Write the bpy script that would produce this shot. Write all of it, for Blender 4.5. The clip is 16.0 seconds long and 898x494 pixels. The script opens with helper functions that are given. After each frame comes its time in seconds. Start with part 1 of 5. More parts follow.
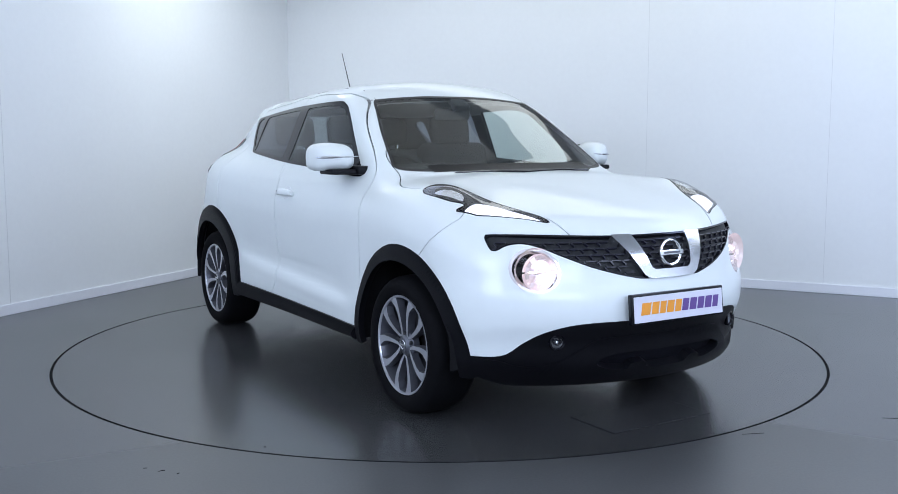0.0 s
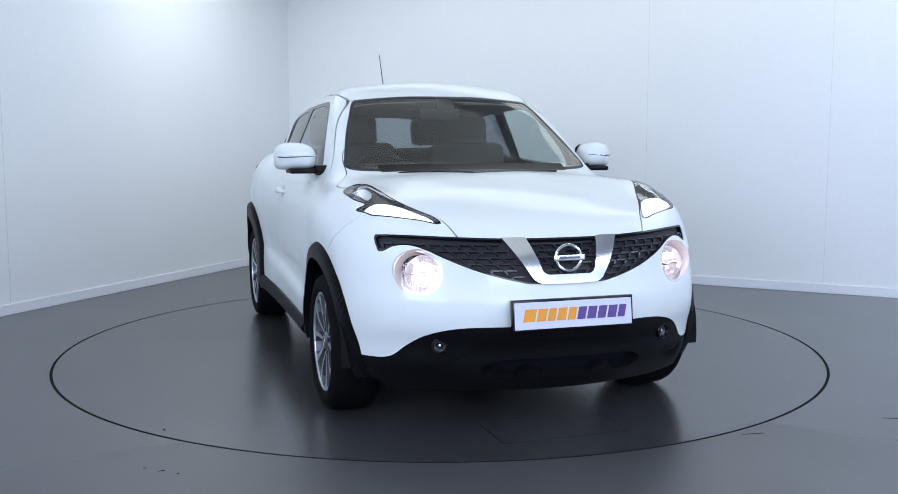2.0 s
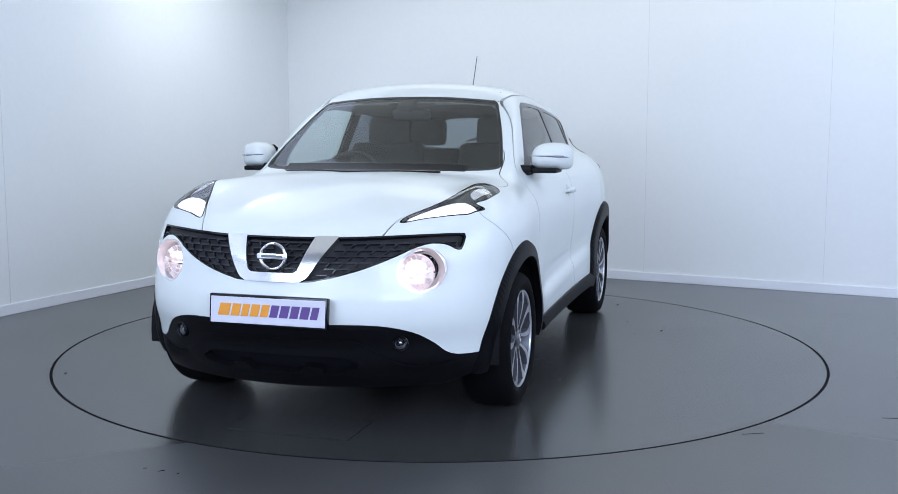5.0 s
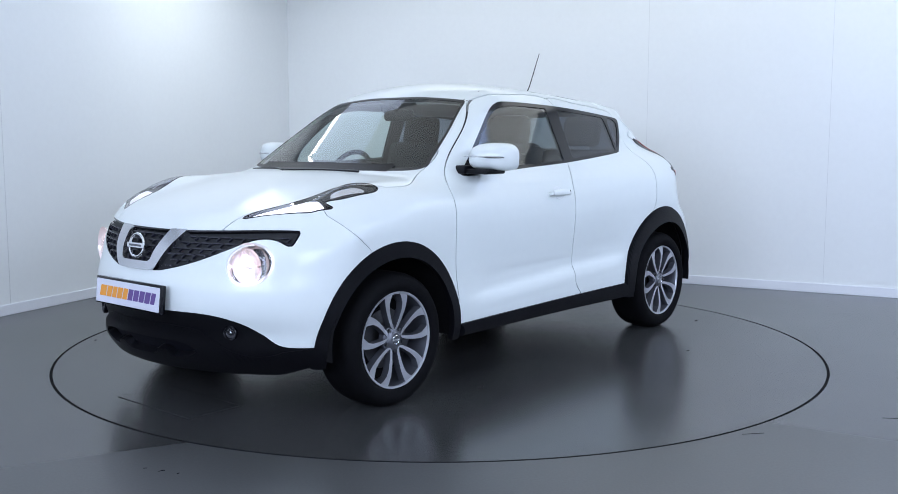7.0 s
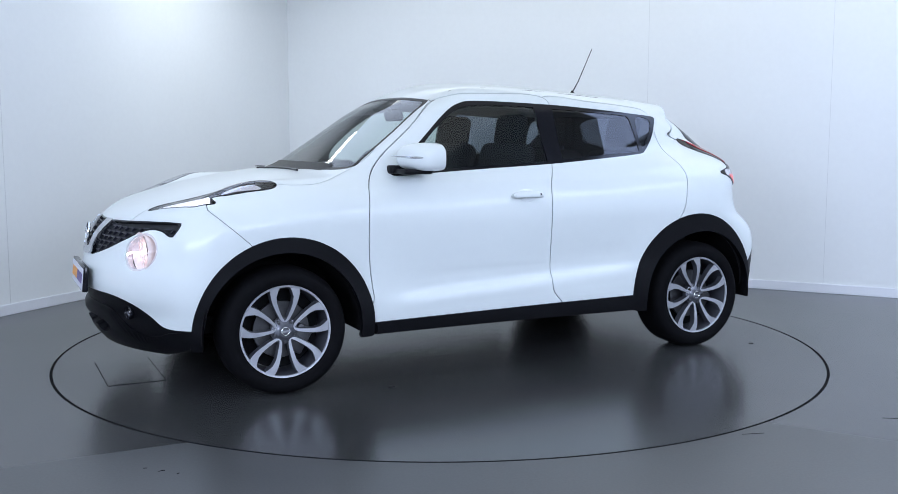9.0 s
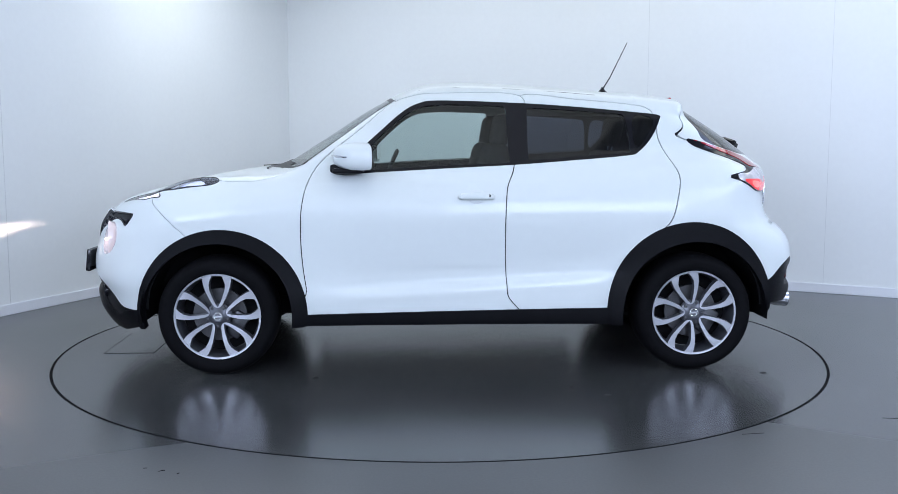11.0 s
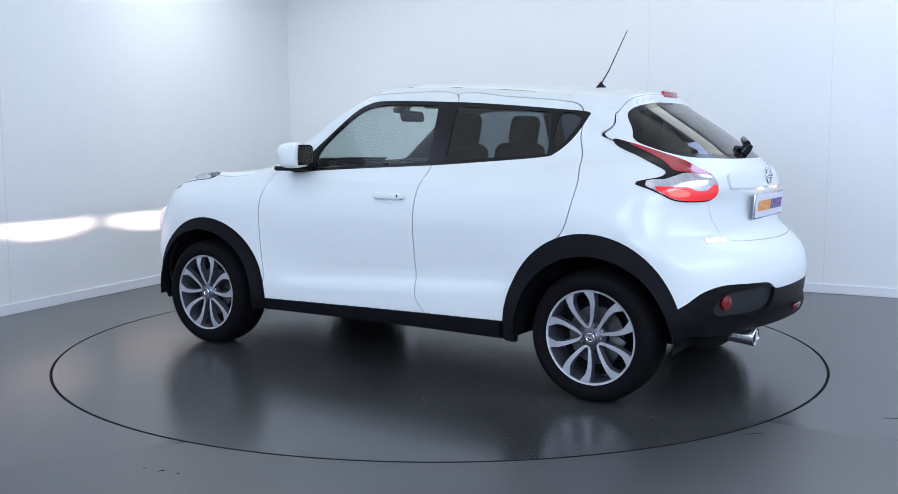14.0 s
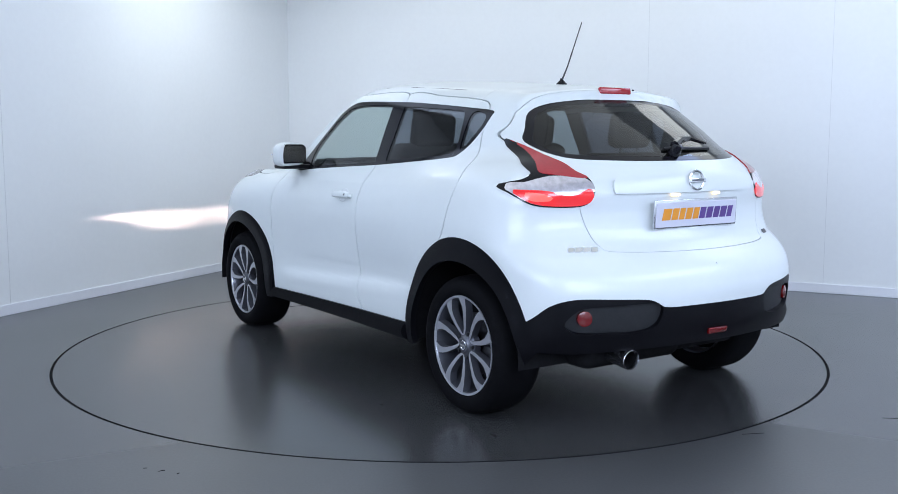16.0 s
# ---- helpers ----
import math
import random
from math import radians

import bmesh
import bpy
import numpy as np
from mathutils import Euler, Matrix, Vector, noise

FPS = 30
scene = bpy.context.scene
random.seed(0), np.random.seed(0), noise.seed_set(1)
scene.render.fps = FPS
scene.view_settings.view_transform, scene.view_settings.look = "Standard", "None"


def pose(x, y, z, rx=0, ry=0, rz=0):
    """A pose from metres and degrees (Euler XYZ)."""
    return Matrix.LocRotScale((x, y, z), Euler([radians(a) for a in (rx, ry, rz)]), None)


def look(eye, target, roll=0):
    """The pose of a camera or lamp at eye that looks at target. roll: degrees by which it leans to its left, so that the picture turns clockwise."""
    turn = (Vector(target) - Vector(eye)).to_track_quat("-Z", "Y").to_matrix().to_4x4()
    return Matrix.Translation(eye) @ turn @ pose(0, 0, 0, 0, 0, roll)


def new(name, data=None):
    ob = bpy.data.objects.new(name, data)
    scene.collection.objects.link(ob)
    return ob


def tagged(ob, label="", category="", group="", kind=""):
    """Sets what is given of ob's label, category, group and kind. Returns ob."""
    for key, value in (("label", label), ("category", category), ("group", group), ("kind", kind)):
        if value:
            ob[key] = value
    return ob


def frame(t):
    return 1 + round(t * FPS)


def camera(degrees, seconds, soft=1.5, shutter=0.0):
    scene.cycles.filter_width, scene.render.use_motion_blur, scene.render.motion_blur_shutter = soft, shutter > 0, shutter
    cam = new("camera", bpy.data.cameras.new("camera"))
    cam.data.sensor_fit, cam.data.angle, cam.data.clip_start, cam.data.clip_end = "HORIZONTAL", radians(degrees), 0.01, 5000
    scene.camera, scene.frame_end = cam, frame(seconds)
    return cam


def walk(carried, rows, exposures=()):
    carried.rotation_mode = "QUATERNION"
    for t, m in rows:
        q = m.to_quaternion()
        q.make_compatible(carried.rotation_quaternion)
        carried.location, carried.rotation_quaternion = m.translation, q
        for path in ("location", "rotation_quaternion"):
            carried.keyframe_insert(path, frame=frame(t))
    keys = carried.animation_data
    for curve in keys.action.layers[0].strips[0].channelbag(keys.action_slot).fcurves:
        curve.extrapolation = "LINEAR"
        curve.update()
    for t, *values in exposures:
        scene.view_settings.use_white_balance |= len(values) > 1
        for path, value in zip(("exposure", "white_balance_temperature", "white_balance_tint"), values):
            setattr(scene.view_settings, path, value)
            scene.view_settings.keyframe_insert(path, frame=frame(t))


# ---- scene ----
cam = camera(49.7, 16.0, soft=0.7)
EYE = pose(0, -5.836, 1.242, 90 - 6.40, 0.0, -0.486)
walk(cam, [(0.0, EYE), (16.0, EYE)])

# ---- world and lamps ----
world = bpy.data.worlds.new("world")
world.use_nodes = True
world.node_tree.nodes["Background"].inputs[0].default_value = (0.5, 0.55, 0.6, 1)
world.node_tree.nodes["Background"].inputs[1].default_value = 0.02
scene.world = world
scene.view_settings.exposure = -0.17


def ceiling_fill(x, y, z, w, d, power, colour, turn=0):
    """An unseen area lamp under the ceiling, added to balance the room's brightness."""
    data = bpy.data.lights.new("ceiling_fill_light", "AREA")
    data.shape, data.size, data.size_y = "RECTANGLE", w, d
    data.energy, data.color = power, colour
    ob = new("ceiling_fill_light", data)
    ob.matrix_world = pose(x, y, z, 0, 0, turn)
    return ob


# ---- materials ----
def nodes_of(name):
    m = bpy.data.materials.new(name)
    m.use_nodes = True
    t = m.node_tree
    return m, t, t.nodes["Principled BSDF"]


def plain(name, colour, rough=0.5, metal=0.0, coat=0.0, bump=0.0, scale=60.0, vary=0.06, emit=None, power=0.0, ior=1.5, spec=0.5, coat_rough=0.04):
    """A surface with fine mottling of its colour and gloss, and a little relief."""
    m, t, b = nodes_of(name)
    b.inputs["Roughness"].default_value = rough
    b.inputs["Metallic"].default_value = metal
    b.inputs["Coat Weight"].default_value = coat
    b.inputs["Coat Roughness"].default_value = coat_rough
    b.inputs["IOR"].default_value = ior
    b.inputs["Specular IOR Level"].default_value = spec
    co = t.nodes.new("ShaderNodeTexCoord")
    n1 = t.nodes.new("ShaderNodeTexNoise")
    n1.inputs["Scale"].default_value, n1.inputs["Detail"].default_value = scale, 5
    n2 = t.nodes.new("ShaderNodeTexNoise")
    n2.inputs["Scale"].default_value, n2.inputs["Detail"].default_value = scale * 0.06, 3
    add = t.nodes.new("ShaderNodeMath")
    add.operation = "ADD"
    for n in (n1, n2):
        t.links.new(co.outputs["Object"], n.inputs["Vector"])
    t.links.new(n1.outputs["Fac"], add.inputs[0])
    t.links.new(n2.outputs["Fac"], add.inputs[1])
    ramp = t.nodes.new("ShaderNodeMapRange")
    ramp.inputs[1].default_value, ramp.inputs[2].default_value = 0.6, 1.4
    ramp.inputs[3].default_value, ramp.inputs[4].default_value = 1 - vary, 1 + vary
    t.links.new(add.outputs[0], ramp.inputs[0])
    mul = t.nodes.new("ShaderNodeVectorMath")
    mul.operation = "SCALE"
    mul.inputs[0].default_value = colour
    t.links.new(ramp.outputs[0], mul.inputs["Scale"])
    t.links.new(mul.outputs[0], b.inputs["Base Color"])
    if bump:
        bp = t.nodes.new("ShaderNodeBump")
        bp.inputs["Strength"].default_value, bp.inputs["Distance"].default_value = bump, 0.002
        t.links.new(n1.outputs["Fac"], bp.inputs["Height"])
        t.links.new(bp.outputs[0], b.inputs["Normal"])
    if emit:
        b.inputs["Emission Color"].default_value = (*emit, 1)
        b.inputs["Emission Strength"].default_value = power
    return m


def glass(name, tint, gloss=0.03, clear=0.9):
    """Thin glass: tinted clear view and a sharp reflection by angle."""
    m = bpy.data.materials.new(name)
    m.use_nodes = True
    t = m.node_tree
    t.nodes.remove(t.nodes["Principled BSDF"])
    out = t.nodes["Material Output"]
    tr = t.nodes.new("ShaderNodeBsdfTransparent")
    tr.inputs[0].default_value = (*tint, 1)
    gl = t.nodes.new("ShaderNodeBsdfGlossy")
    gl.inputs["Roughness"].default_value = gloss
    lw = t.nodes.new("ShaderNodeLayerWeight")
    lw.inputs[0].default_value = 0.5
    po = t.nodes.new("ShaderNodeMath")
    po.operation = "POWER"
    po.inputs[1].default_value = 4.0
    t.links.new(lw.outputs["Facing"], po.inputs[0])
    fr = t.nodes.new("ShaderNodeMapRange")
    fr.inputs[3].default_value, fr.inputs[4].default_value = 0.055, 0.95
    t.links.new(po.outputs[0], fr.inputs[0])
    mix = t.nodes.new("ShaderNodeMixShader")
    t.links.new(fr.outputs[0], mix.inputs[0])
    t.links.new(tr.outputs[0], mix.inputs[1])
    t.links.new(gl.outputs[0], mix.inputs[2])
    t.links.new(mix.outputs[0], out.inputs[0])
    return m


PAINT = plain("white_paint", (0.705, 0.745, 0.735), 0.40, 0, 0.5, 0, 300, 0.012, coat_rough=0.12, spec=0.35)
CLAD = plain("black_textured_plastic", (0.0035, 0.0035, 0.005), 0.42, 0, 0, 0.12, 900, 0.25, spec=0.16)
GLOSSBLACK = plain("gloss_black_trim", (0.006, 0.006, 0.009), 0.12, 0, 0.0, 0, 200, 0.1, spec=0.3)
RUBBER = plain("tyre_rubber", (0.004, 0.004, 0.005), 0.75, 0, 0, 0.2, 500, 0.3, spec=0.08)
SEAL = plain("rubber_seal", (0.010, 0.010, 0.011), 0.5, 0, 0, 0, 100, 0.1)
CHROME = plain("chrome", (0.82, 0.83, 0.85), 0.08, 1.0, 0, 0, 100, 0.03)
SATIN = plain("satin_silver", (0.66, 0.67, 0.70), 0.22, 1.0, 0, 0, 200, 0.04)
ALLOY = plain("machined_alloy", (0.52, 0.53, 0.57), 0.30, 0.75, 0.3, 0, 300, 0.05)
ALLOYDARK = plain("grey_alloy_paint", (0.12, 0.125, 0.145), 0.34, 0.6, 0.4, 0, 300, 0.1)
STEEL = plain("brake_steel", (0.10, 0.10, 0.105), 0.45, 1.0, 0, 0.1, 120, 0.2)
UNDER = plain("underbody_black", (0.008, 0.008, 0.009), 0.8, 0, 0, 0.2, 60, 0.3, spec=0.1)
CLOTH = plain("dark_seat_cloth", (0.016, 0.017, 0.020), 0.9, 0, 0, 0.08, 300, 0.15, spec=0.15)
DASH = plain("dashboard_plastic", (0.018, 0.019, 0.021), 0.6, 0, 0, 0.2, 600, 0.2, spec=0.3)
LINER = plain("grey_headlining", (0.30, 0.30, 0.29), 0.9, 0, 0, 0.2, 500, 0.1)
SCREEN = glass("windscreen_glass", (0.82, 0.89, 0.87))
SIDE = glass("door_glass", (0.70, 0.78, 0.76))
PRIVACY = glass("privacy_glass", (0.20, 0.22, 0.26))
REARGLASS = glass("rear_window_glass", (0.30, 0.33, 0.36))
LENS = glass("clear_lamp_lens", (0.93, 0.94, 0.97))
REDLENS = plain("red_lamp_lens", (0.36, 0.012, 0.022), 0.10, 0, 0.6, 0, 80, 0.15)
REDLIT = plain("lit_red_lamp", (0.5, 0.02, 0.02), 0.12, 0, 0.6, 0, 80, 0.15, (1.0, 0.030, 0.045), 0.55)
REDHOT = plain("bright_red_lamp_core", (0.6, 0.1, 0.08), 0.12, 0, 0.6, 0, 80, 0.15, (1.0, 0.12, 0.10), 0.9)
REFLECTOR = plain("lamp_reflector", (0.85, 0.85, 0.88), 0.12, 1.0, 0, 0.5, 90, 0.05)
LAMPLIT = plain("lit_headlamp_bulb", (0.9, 0.85, 0.85), 0.3, 0, 0, 0, 50, 0.02, (1.0, 0.86, 0.84), 1.3)
DRL = plain("lit_daytime_lamp", (0.9, 0.9, 0.95), 0.3, 0, 0, 0, 50, 0.02, (0.92, 0.90, 1.0), 0.95)
PLATE = plain("plate_white", (0.62, 0.62, 0.70), 0.35, 0, 0.3, 0, 200, 0.02)
ORANGE = plain("orange_print", (0.78, 0.30, 0.02), 0.4, 0, 0.2, 0, 200, 0.05)
PURPLE = plain("purple_print", (0.10, 0.045, 0.22), 0.4, 0, 0.2, 0, 200, 0.05)
WHITEGLOSS = plain("ceiling_white", (0.72, 0.73, 0.72), 0.8, 0, 0, 0.1, 40, 0.02)
SKIRT = plain("white_skirting_paint", (0.72, 0.73, 0.76), 0.4, 0, 0.1, 0.05, 60, 0.02)
CLEARBAND = plain("clear_facetted_lens", (0.70, 0.66, 0.68), 0.16, 0.5, 0.6, 0.25, 45, 0.35)
LAMPDARK = plain("lamp_chamber_grey", (0.30, 0.29, 0.38), 0.25, 0.7, 0.3, 0, 100, 0.2)
LAMPSOFT = plain("lit_facets", (0.85, 0.76, 0.76), 0.12, 0.8, 0, 0, 50, 0.05, (1.0, 0.80, 0.79), 0.30)
BEAM = plain("dipped_beam", (0.9, 0.9, 0.9), 0.5, 0, 0, 0, 50, 0.02, (1.0, 0.72, 0.61), 300000.0)
LAMPBOWL = plain("pink_white_bowl", (0.80, 0.72, 0.73), 0.2, 0.3, 0.3, 0, 80, 0.05, (1.0, 0.80, 0.80), 0.25)
CHROMEDARK = plain("lamp_bezel", (0.78, 0.74, 0.75), 0.25, 0.3, 0.5, 0, 100, 0.05)
GRILLEBACK = plain("grille_void", (0.005, 0.005, 0.008), 0.6, 0, 0, 0, 100, 0.2, spec=0.1)
GRILLEBAR = plain("grille_bar_black", (0.016, 0.016, 0.026), 0.3, 0, 0.15, 0, 100, 0.2, spec=0.35)
MIRROR = plain("mirror_silver", (0.88, 0.89, 0.90), 0.02, 1.0, 0, 0, 100, 0.01)
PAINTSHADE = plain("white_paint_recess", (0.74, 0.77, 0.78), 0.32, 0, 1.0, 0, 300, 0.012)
WARMLIT = plain("warm_plate_lamp", (0.9, 0.7, 0.4), 0.4, 0, 0, 0, 60, 0.02, (1.0, 0.72, 0.40), 2.5)
REDDARK = plain("red_reflector_plastic", (0.14, 0.003, 0.004), 0.22, 0, 0.5, 0.3, 400, 0.2)
RINGGAP = plain("ring_gap_black", (0.006, 0.006, 0.007), 0.8, 0, 0, 0, 100, 0.1, spec=0.05)
JOINT = plain("wall_joint_grey", (0.62, 0.63, 0.63), 0.5, 0, 0, 0, 60, 0.05)


def wall_paint():
    m = plain("wall_laminate", (0.74, 0.755, 0.75), 0.42, 0, 0.0, 0.06, 25, 0.018)
    return m


def floor_paint(worn=False):
    """Grey sealed floor: scuffs, dust and a cloudy gloss; worn: one sheet of it, beyond a seam, has gone dull."""
    m, t, b = nodes_of("worn_grey_floor_paint" if worn else "grey_floor_paint")
    co = t.nodes.new("ShaderNodeTexCoord")
    big = t.nodes.new("ShaderNodeTexNoise")
    big.inputs["Scale"].default_value, big.inputs["Detail"].default_value = 0.9, 4
    fine = t.nodes.new("ShaderNodeTexNoise")
    fine.inputs["Scale"].default_value, fine.inputs["Detail"].default_value = 90, 6
    for n in (big, fine):
        t.links.new(co.outputs["Object"], n.inputs["Vector"])
    ramp = t.nodes.new("ShaderNodeValToRGB")
    ramp.color_ramp.elements[0].position, ramp.color_ramp.elements[1].position = 0.3, 0.72
    ramp.color_ramp.elements[0].color = (0.040, 0.041, 0.042, 1)
    ramp.color_ramp.elements[1].color = (0.066, 0.067, 0.068, 1)
    mixf = t.nodes.new("ShaderNodeMix")
    mixf.data_type, mixf.blend_type = "RGBA", "MULTIPLY"
    mixf.inputs[0].default_value = 0.5
    t.links.new(big.outputs["Fac"], ramp.inputs[0])
    t.links.new(ramp.outputs[0], mixf.inputs[6])
    t.links.new(fine.outputs["Fac"], mixf.inputs[7])
    t.links.new(mixf.outputs[2], b.inputs["Base Color"])
    rr = t.nodes.new("ShaderNodeMapRange")
    rr.inputs[1].default_value, rr.inputs[2].default_value = 0.3, 0.7
    rr.inputs[3].default_value, rr.inputs[4].default_value = 0.22, 0.27
    t.links.new(big.outputs["Fac"], rr.inputs[0])
    t.links.new(rr.outputs[0], b.inputs["Roughness"])
    if worn:
        def calc(kind, a, c):
            n = t.nodes.new("ShaderNodeMath")
            n.operation = kind
            for k, v in enumerate((a, c)):
                if isinstance(v, (int, float)):
                    n.inputs[k].default_value = v
                else:
                    t.links.new(v, n.inputs[k])
            return n.outputs[0]
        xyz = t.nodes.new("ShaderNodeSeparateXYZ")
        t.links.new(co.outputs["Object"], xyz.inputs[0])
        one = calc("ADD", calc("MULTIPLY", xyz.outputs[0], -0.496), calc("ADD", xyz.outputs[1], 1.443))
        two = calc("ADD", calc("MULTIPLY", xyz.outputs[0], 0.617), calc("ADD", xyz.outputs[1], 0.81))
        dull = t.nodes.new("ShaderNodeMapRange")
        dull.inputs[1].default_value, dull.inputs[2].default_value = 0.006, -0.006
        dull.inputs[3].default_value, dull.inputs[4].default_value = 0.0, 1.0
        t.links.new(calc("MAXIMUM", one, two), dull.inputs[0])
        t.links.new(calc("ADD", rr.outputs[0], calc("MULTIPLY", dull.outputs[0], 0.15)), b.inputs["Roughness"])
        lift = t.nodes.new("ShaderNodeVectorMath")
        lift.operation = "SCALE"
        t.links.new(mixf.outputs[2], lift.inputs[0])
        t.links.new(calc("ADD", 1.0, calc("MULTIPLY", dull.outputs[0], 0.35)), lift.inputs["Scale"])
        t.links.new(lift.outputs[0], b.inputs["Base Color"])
    b.inputs["IOR"].default_value = 1.7
    bp = t.nodes.new("ShaderNodeBump")
    bp.inputs["Strength"].default_value, bp.inputs["Distance"].default_value = 0.03, 0.001
    t.links.new(fine.outputs["Fac"], bp.inputs["Height"])
    t.links.new(bp.outputs[0], b.inputs["Normal"])
    return m


WALL, FLOOR, WORN = wall_paint(), floor_paint(), floor_paint(True)


# ---- mesh helpers ----
def link_mesh(name, verts, faces, material, parent=None, normals=None, smooth=True, label=""):
    me = bpy.data.meshes.new(name)
    me.from_pydata([tuple(v) for v in verts], [], [tuple(int(i) for i in f) for f in faces])
    if smooth:
        me.polygons.foreach_set("use_smooth", [True] * len(me.polygons))
    if normals is not None:
        me.normals_split_custom_set_from_vertices([tuple(n) for n in normals])
    me.materials.append(material)
    ob = new(name, me)
    ob.parent = parent
    if label:
        tagged(ob, label)
    return ob


def part(name, bm, material, parent=None, label="", sharp=35):
    me = bpy.data.meshes.new(name)
    bmesh.ops.recalc_face_normals(bm, faces=bm.faces)
    for f in bm.faces:
        f.smooth = True
    for e in bm.edges:
        if len(e.link_faces) == 2 and e.calc_face_angle() > radians(sharp):
            e.smooth = False
    bm.to_mesh(me)
    bm.free()
    me.materials.append(material)
    ob = new(name, me)
    ob.parent = parent
    if label:
        tagged(ob, label)
    return ob


def box(bm, m, sx, sy, sz, bevel=0.0, seg=2):
    """A bevelled block of that size round the pose m."""
    r = bmesh.ops.create_cube(bm, size=1, matrix=m @ Matrix.Diagonal((sx, sy, sz, 1)))
    if bevel:
        edges = list({e for v in r["verts"] for e in v.link_edges})
        bmesh.ops.bevel(bm, geom=edges, offset=bevel, segments=seg, affect="EDGES", profile=0.5)
    return bm


def lathe(bm, profile, m, n=48, close=False):
    """Turns (radius, height) pairs round the z axis of m."""
    rows = []
    for r, h in profile:
        rows.append([bm.verts.new(m @ Vector((r * math.cos(a), r * math.sin(a), h))) for a in (2 * math.pi * i / n for i in range(n))])
    last = len(rows) if close else len(rows) - 1
    for k in range(last):
        a, b = rows[k], rows[(k + 1) % len(rows)]
        for i in range(n):
            j = (i + 1) % n
            bm.faces.new((a[i], a[j], b[j], b[i]))
    return bm


def tube(bm, pts, r, n=10, cap=True):
    """A round bar along points; r is one radius or one for each point."""
    rs = r if isinstance(r, (list, tuple)) else [r] * len(pts)
    pts = [Vector(p) for p in pts]
    rows, up = [], None
    for i, p in enumerate(pts):
        d = (pts[min(i + 1, len(pts) - 1)] - pts[max(i - 1, 0)]).normalized()
        if up is None:
            up = d.orthogonal().normalized()
        up = (up - d * up.dot(d)).normalized()
        s = d.cross(up)
        rows.append([bm.verts.new(p + rs[i] * (math.cos(a) * up + math.sin(a) * s)) for a in (2 * math.pi * k / n for k in range(n))])
    for a, b in zip(rows, rows[1:]):
        for i in range(n):
            j = (i + 1) % n
            bm.faces.new((a[i], a[j], b[j], b[i]))
    if cap:
        bm.faces.new(rows[0])
        bm.faces.new(rows[-1])
    return bm


# ---- the room ----
CORNER = Vector((-1.58, 4.38, 0))
ALONG_L = Vector((-0.398, -0.917, 0)).normalized()
ALONG_R = Vector((0.882, -0.471, 0)).normalized()
LEN_L, LEN_R, HIGH = 12.5, 10.5, 3.05
TURN_L = math.degrees(math.atan2(ALONG_L.y, ALONG_L.x))
TURN_R = math.degrees(math.atan2(ALONG_R.y, ALONG_R.x))


def room_point(a, b, z=0.0):
    """a metres along the first wall from the corner, b along the second."""
    p = CORNER + ALONG_L * a + ALONG_R * b
    return Vector((p.x, p.y, z))


def slab(name, a0, a1, b0, b1, z0, z1, material, bevel=0.0):
    bm = bmesh.new()
    low = [bm.verts.new(room_point(a, b, z0)) for a, b in ((a0, b0), (a1, b0), (a1, b1), (a0, b1))]
    top = [bm.verts.new(room_point(a, b, z1)) for a, b in ((a0, b0), (a1, b0), (a1, b1), (a0, b1))]
    bm.faces.new(low)
    bm.faces.new(top)
    for i in range(4):
        j = (i + 1) % 4
        bm.faces.new((low[i], low[j], top[j], top[i]))
    if bevel:
        bmesh.ops.bevel(bm, geom=list(bm.edges), offset=bevel, segments=2, affect="EDGES")
    return tagged(part(name, bm, material), kind="structure")


TABLE_R = 2.219


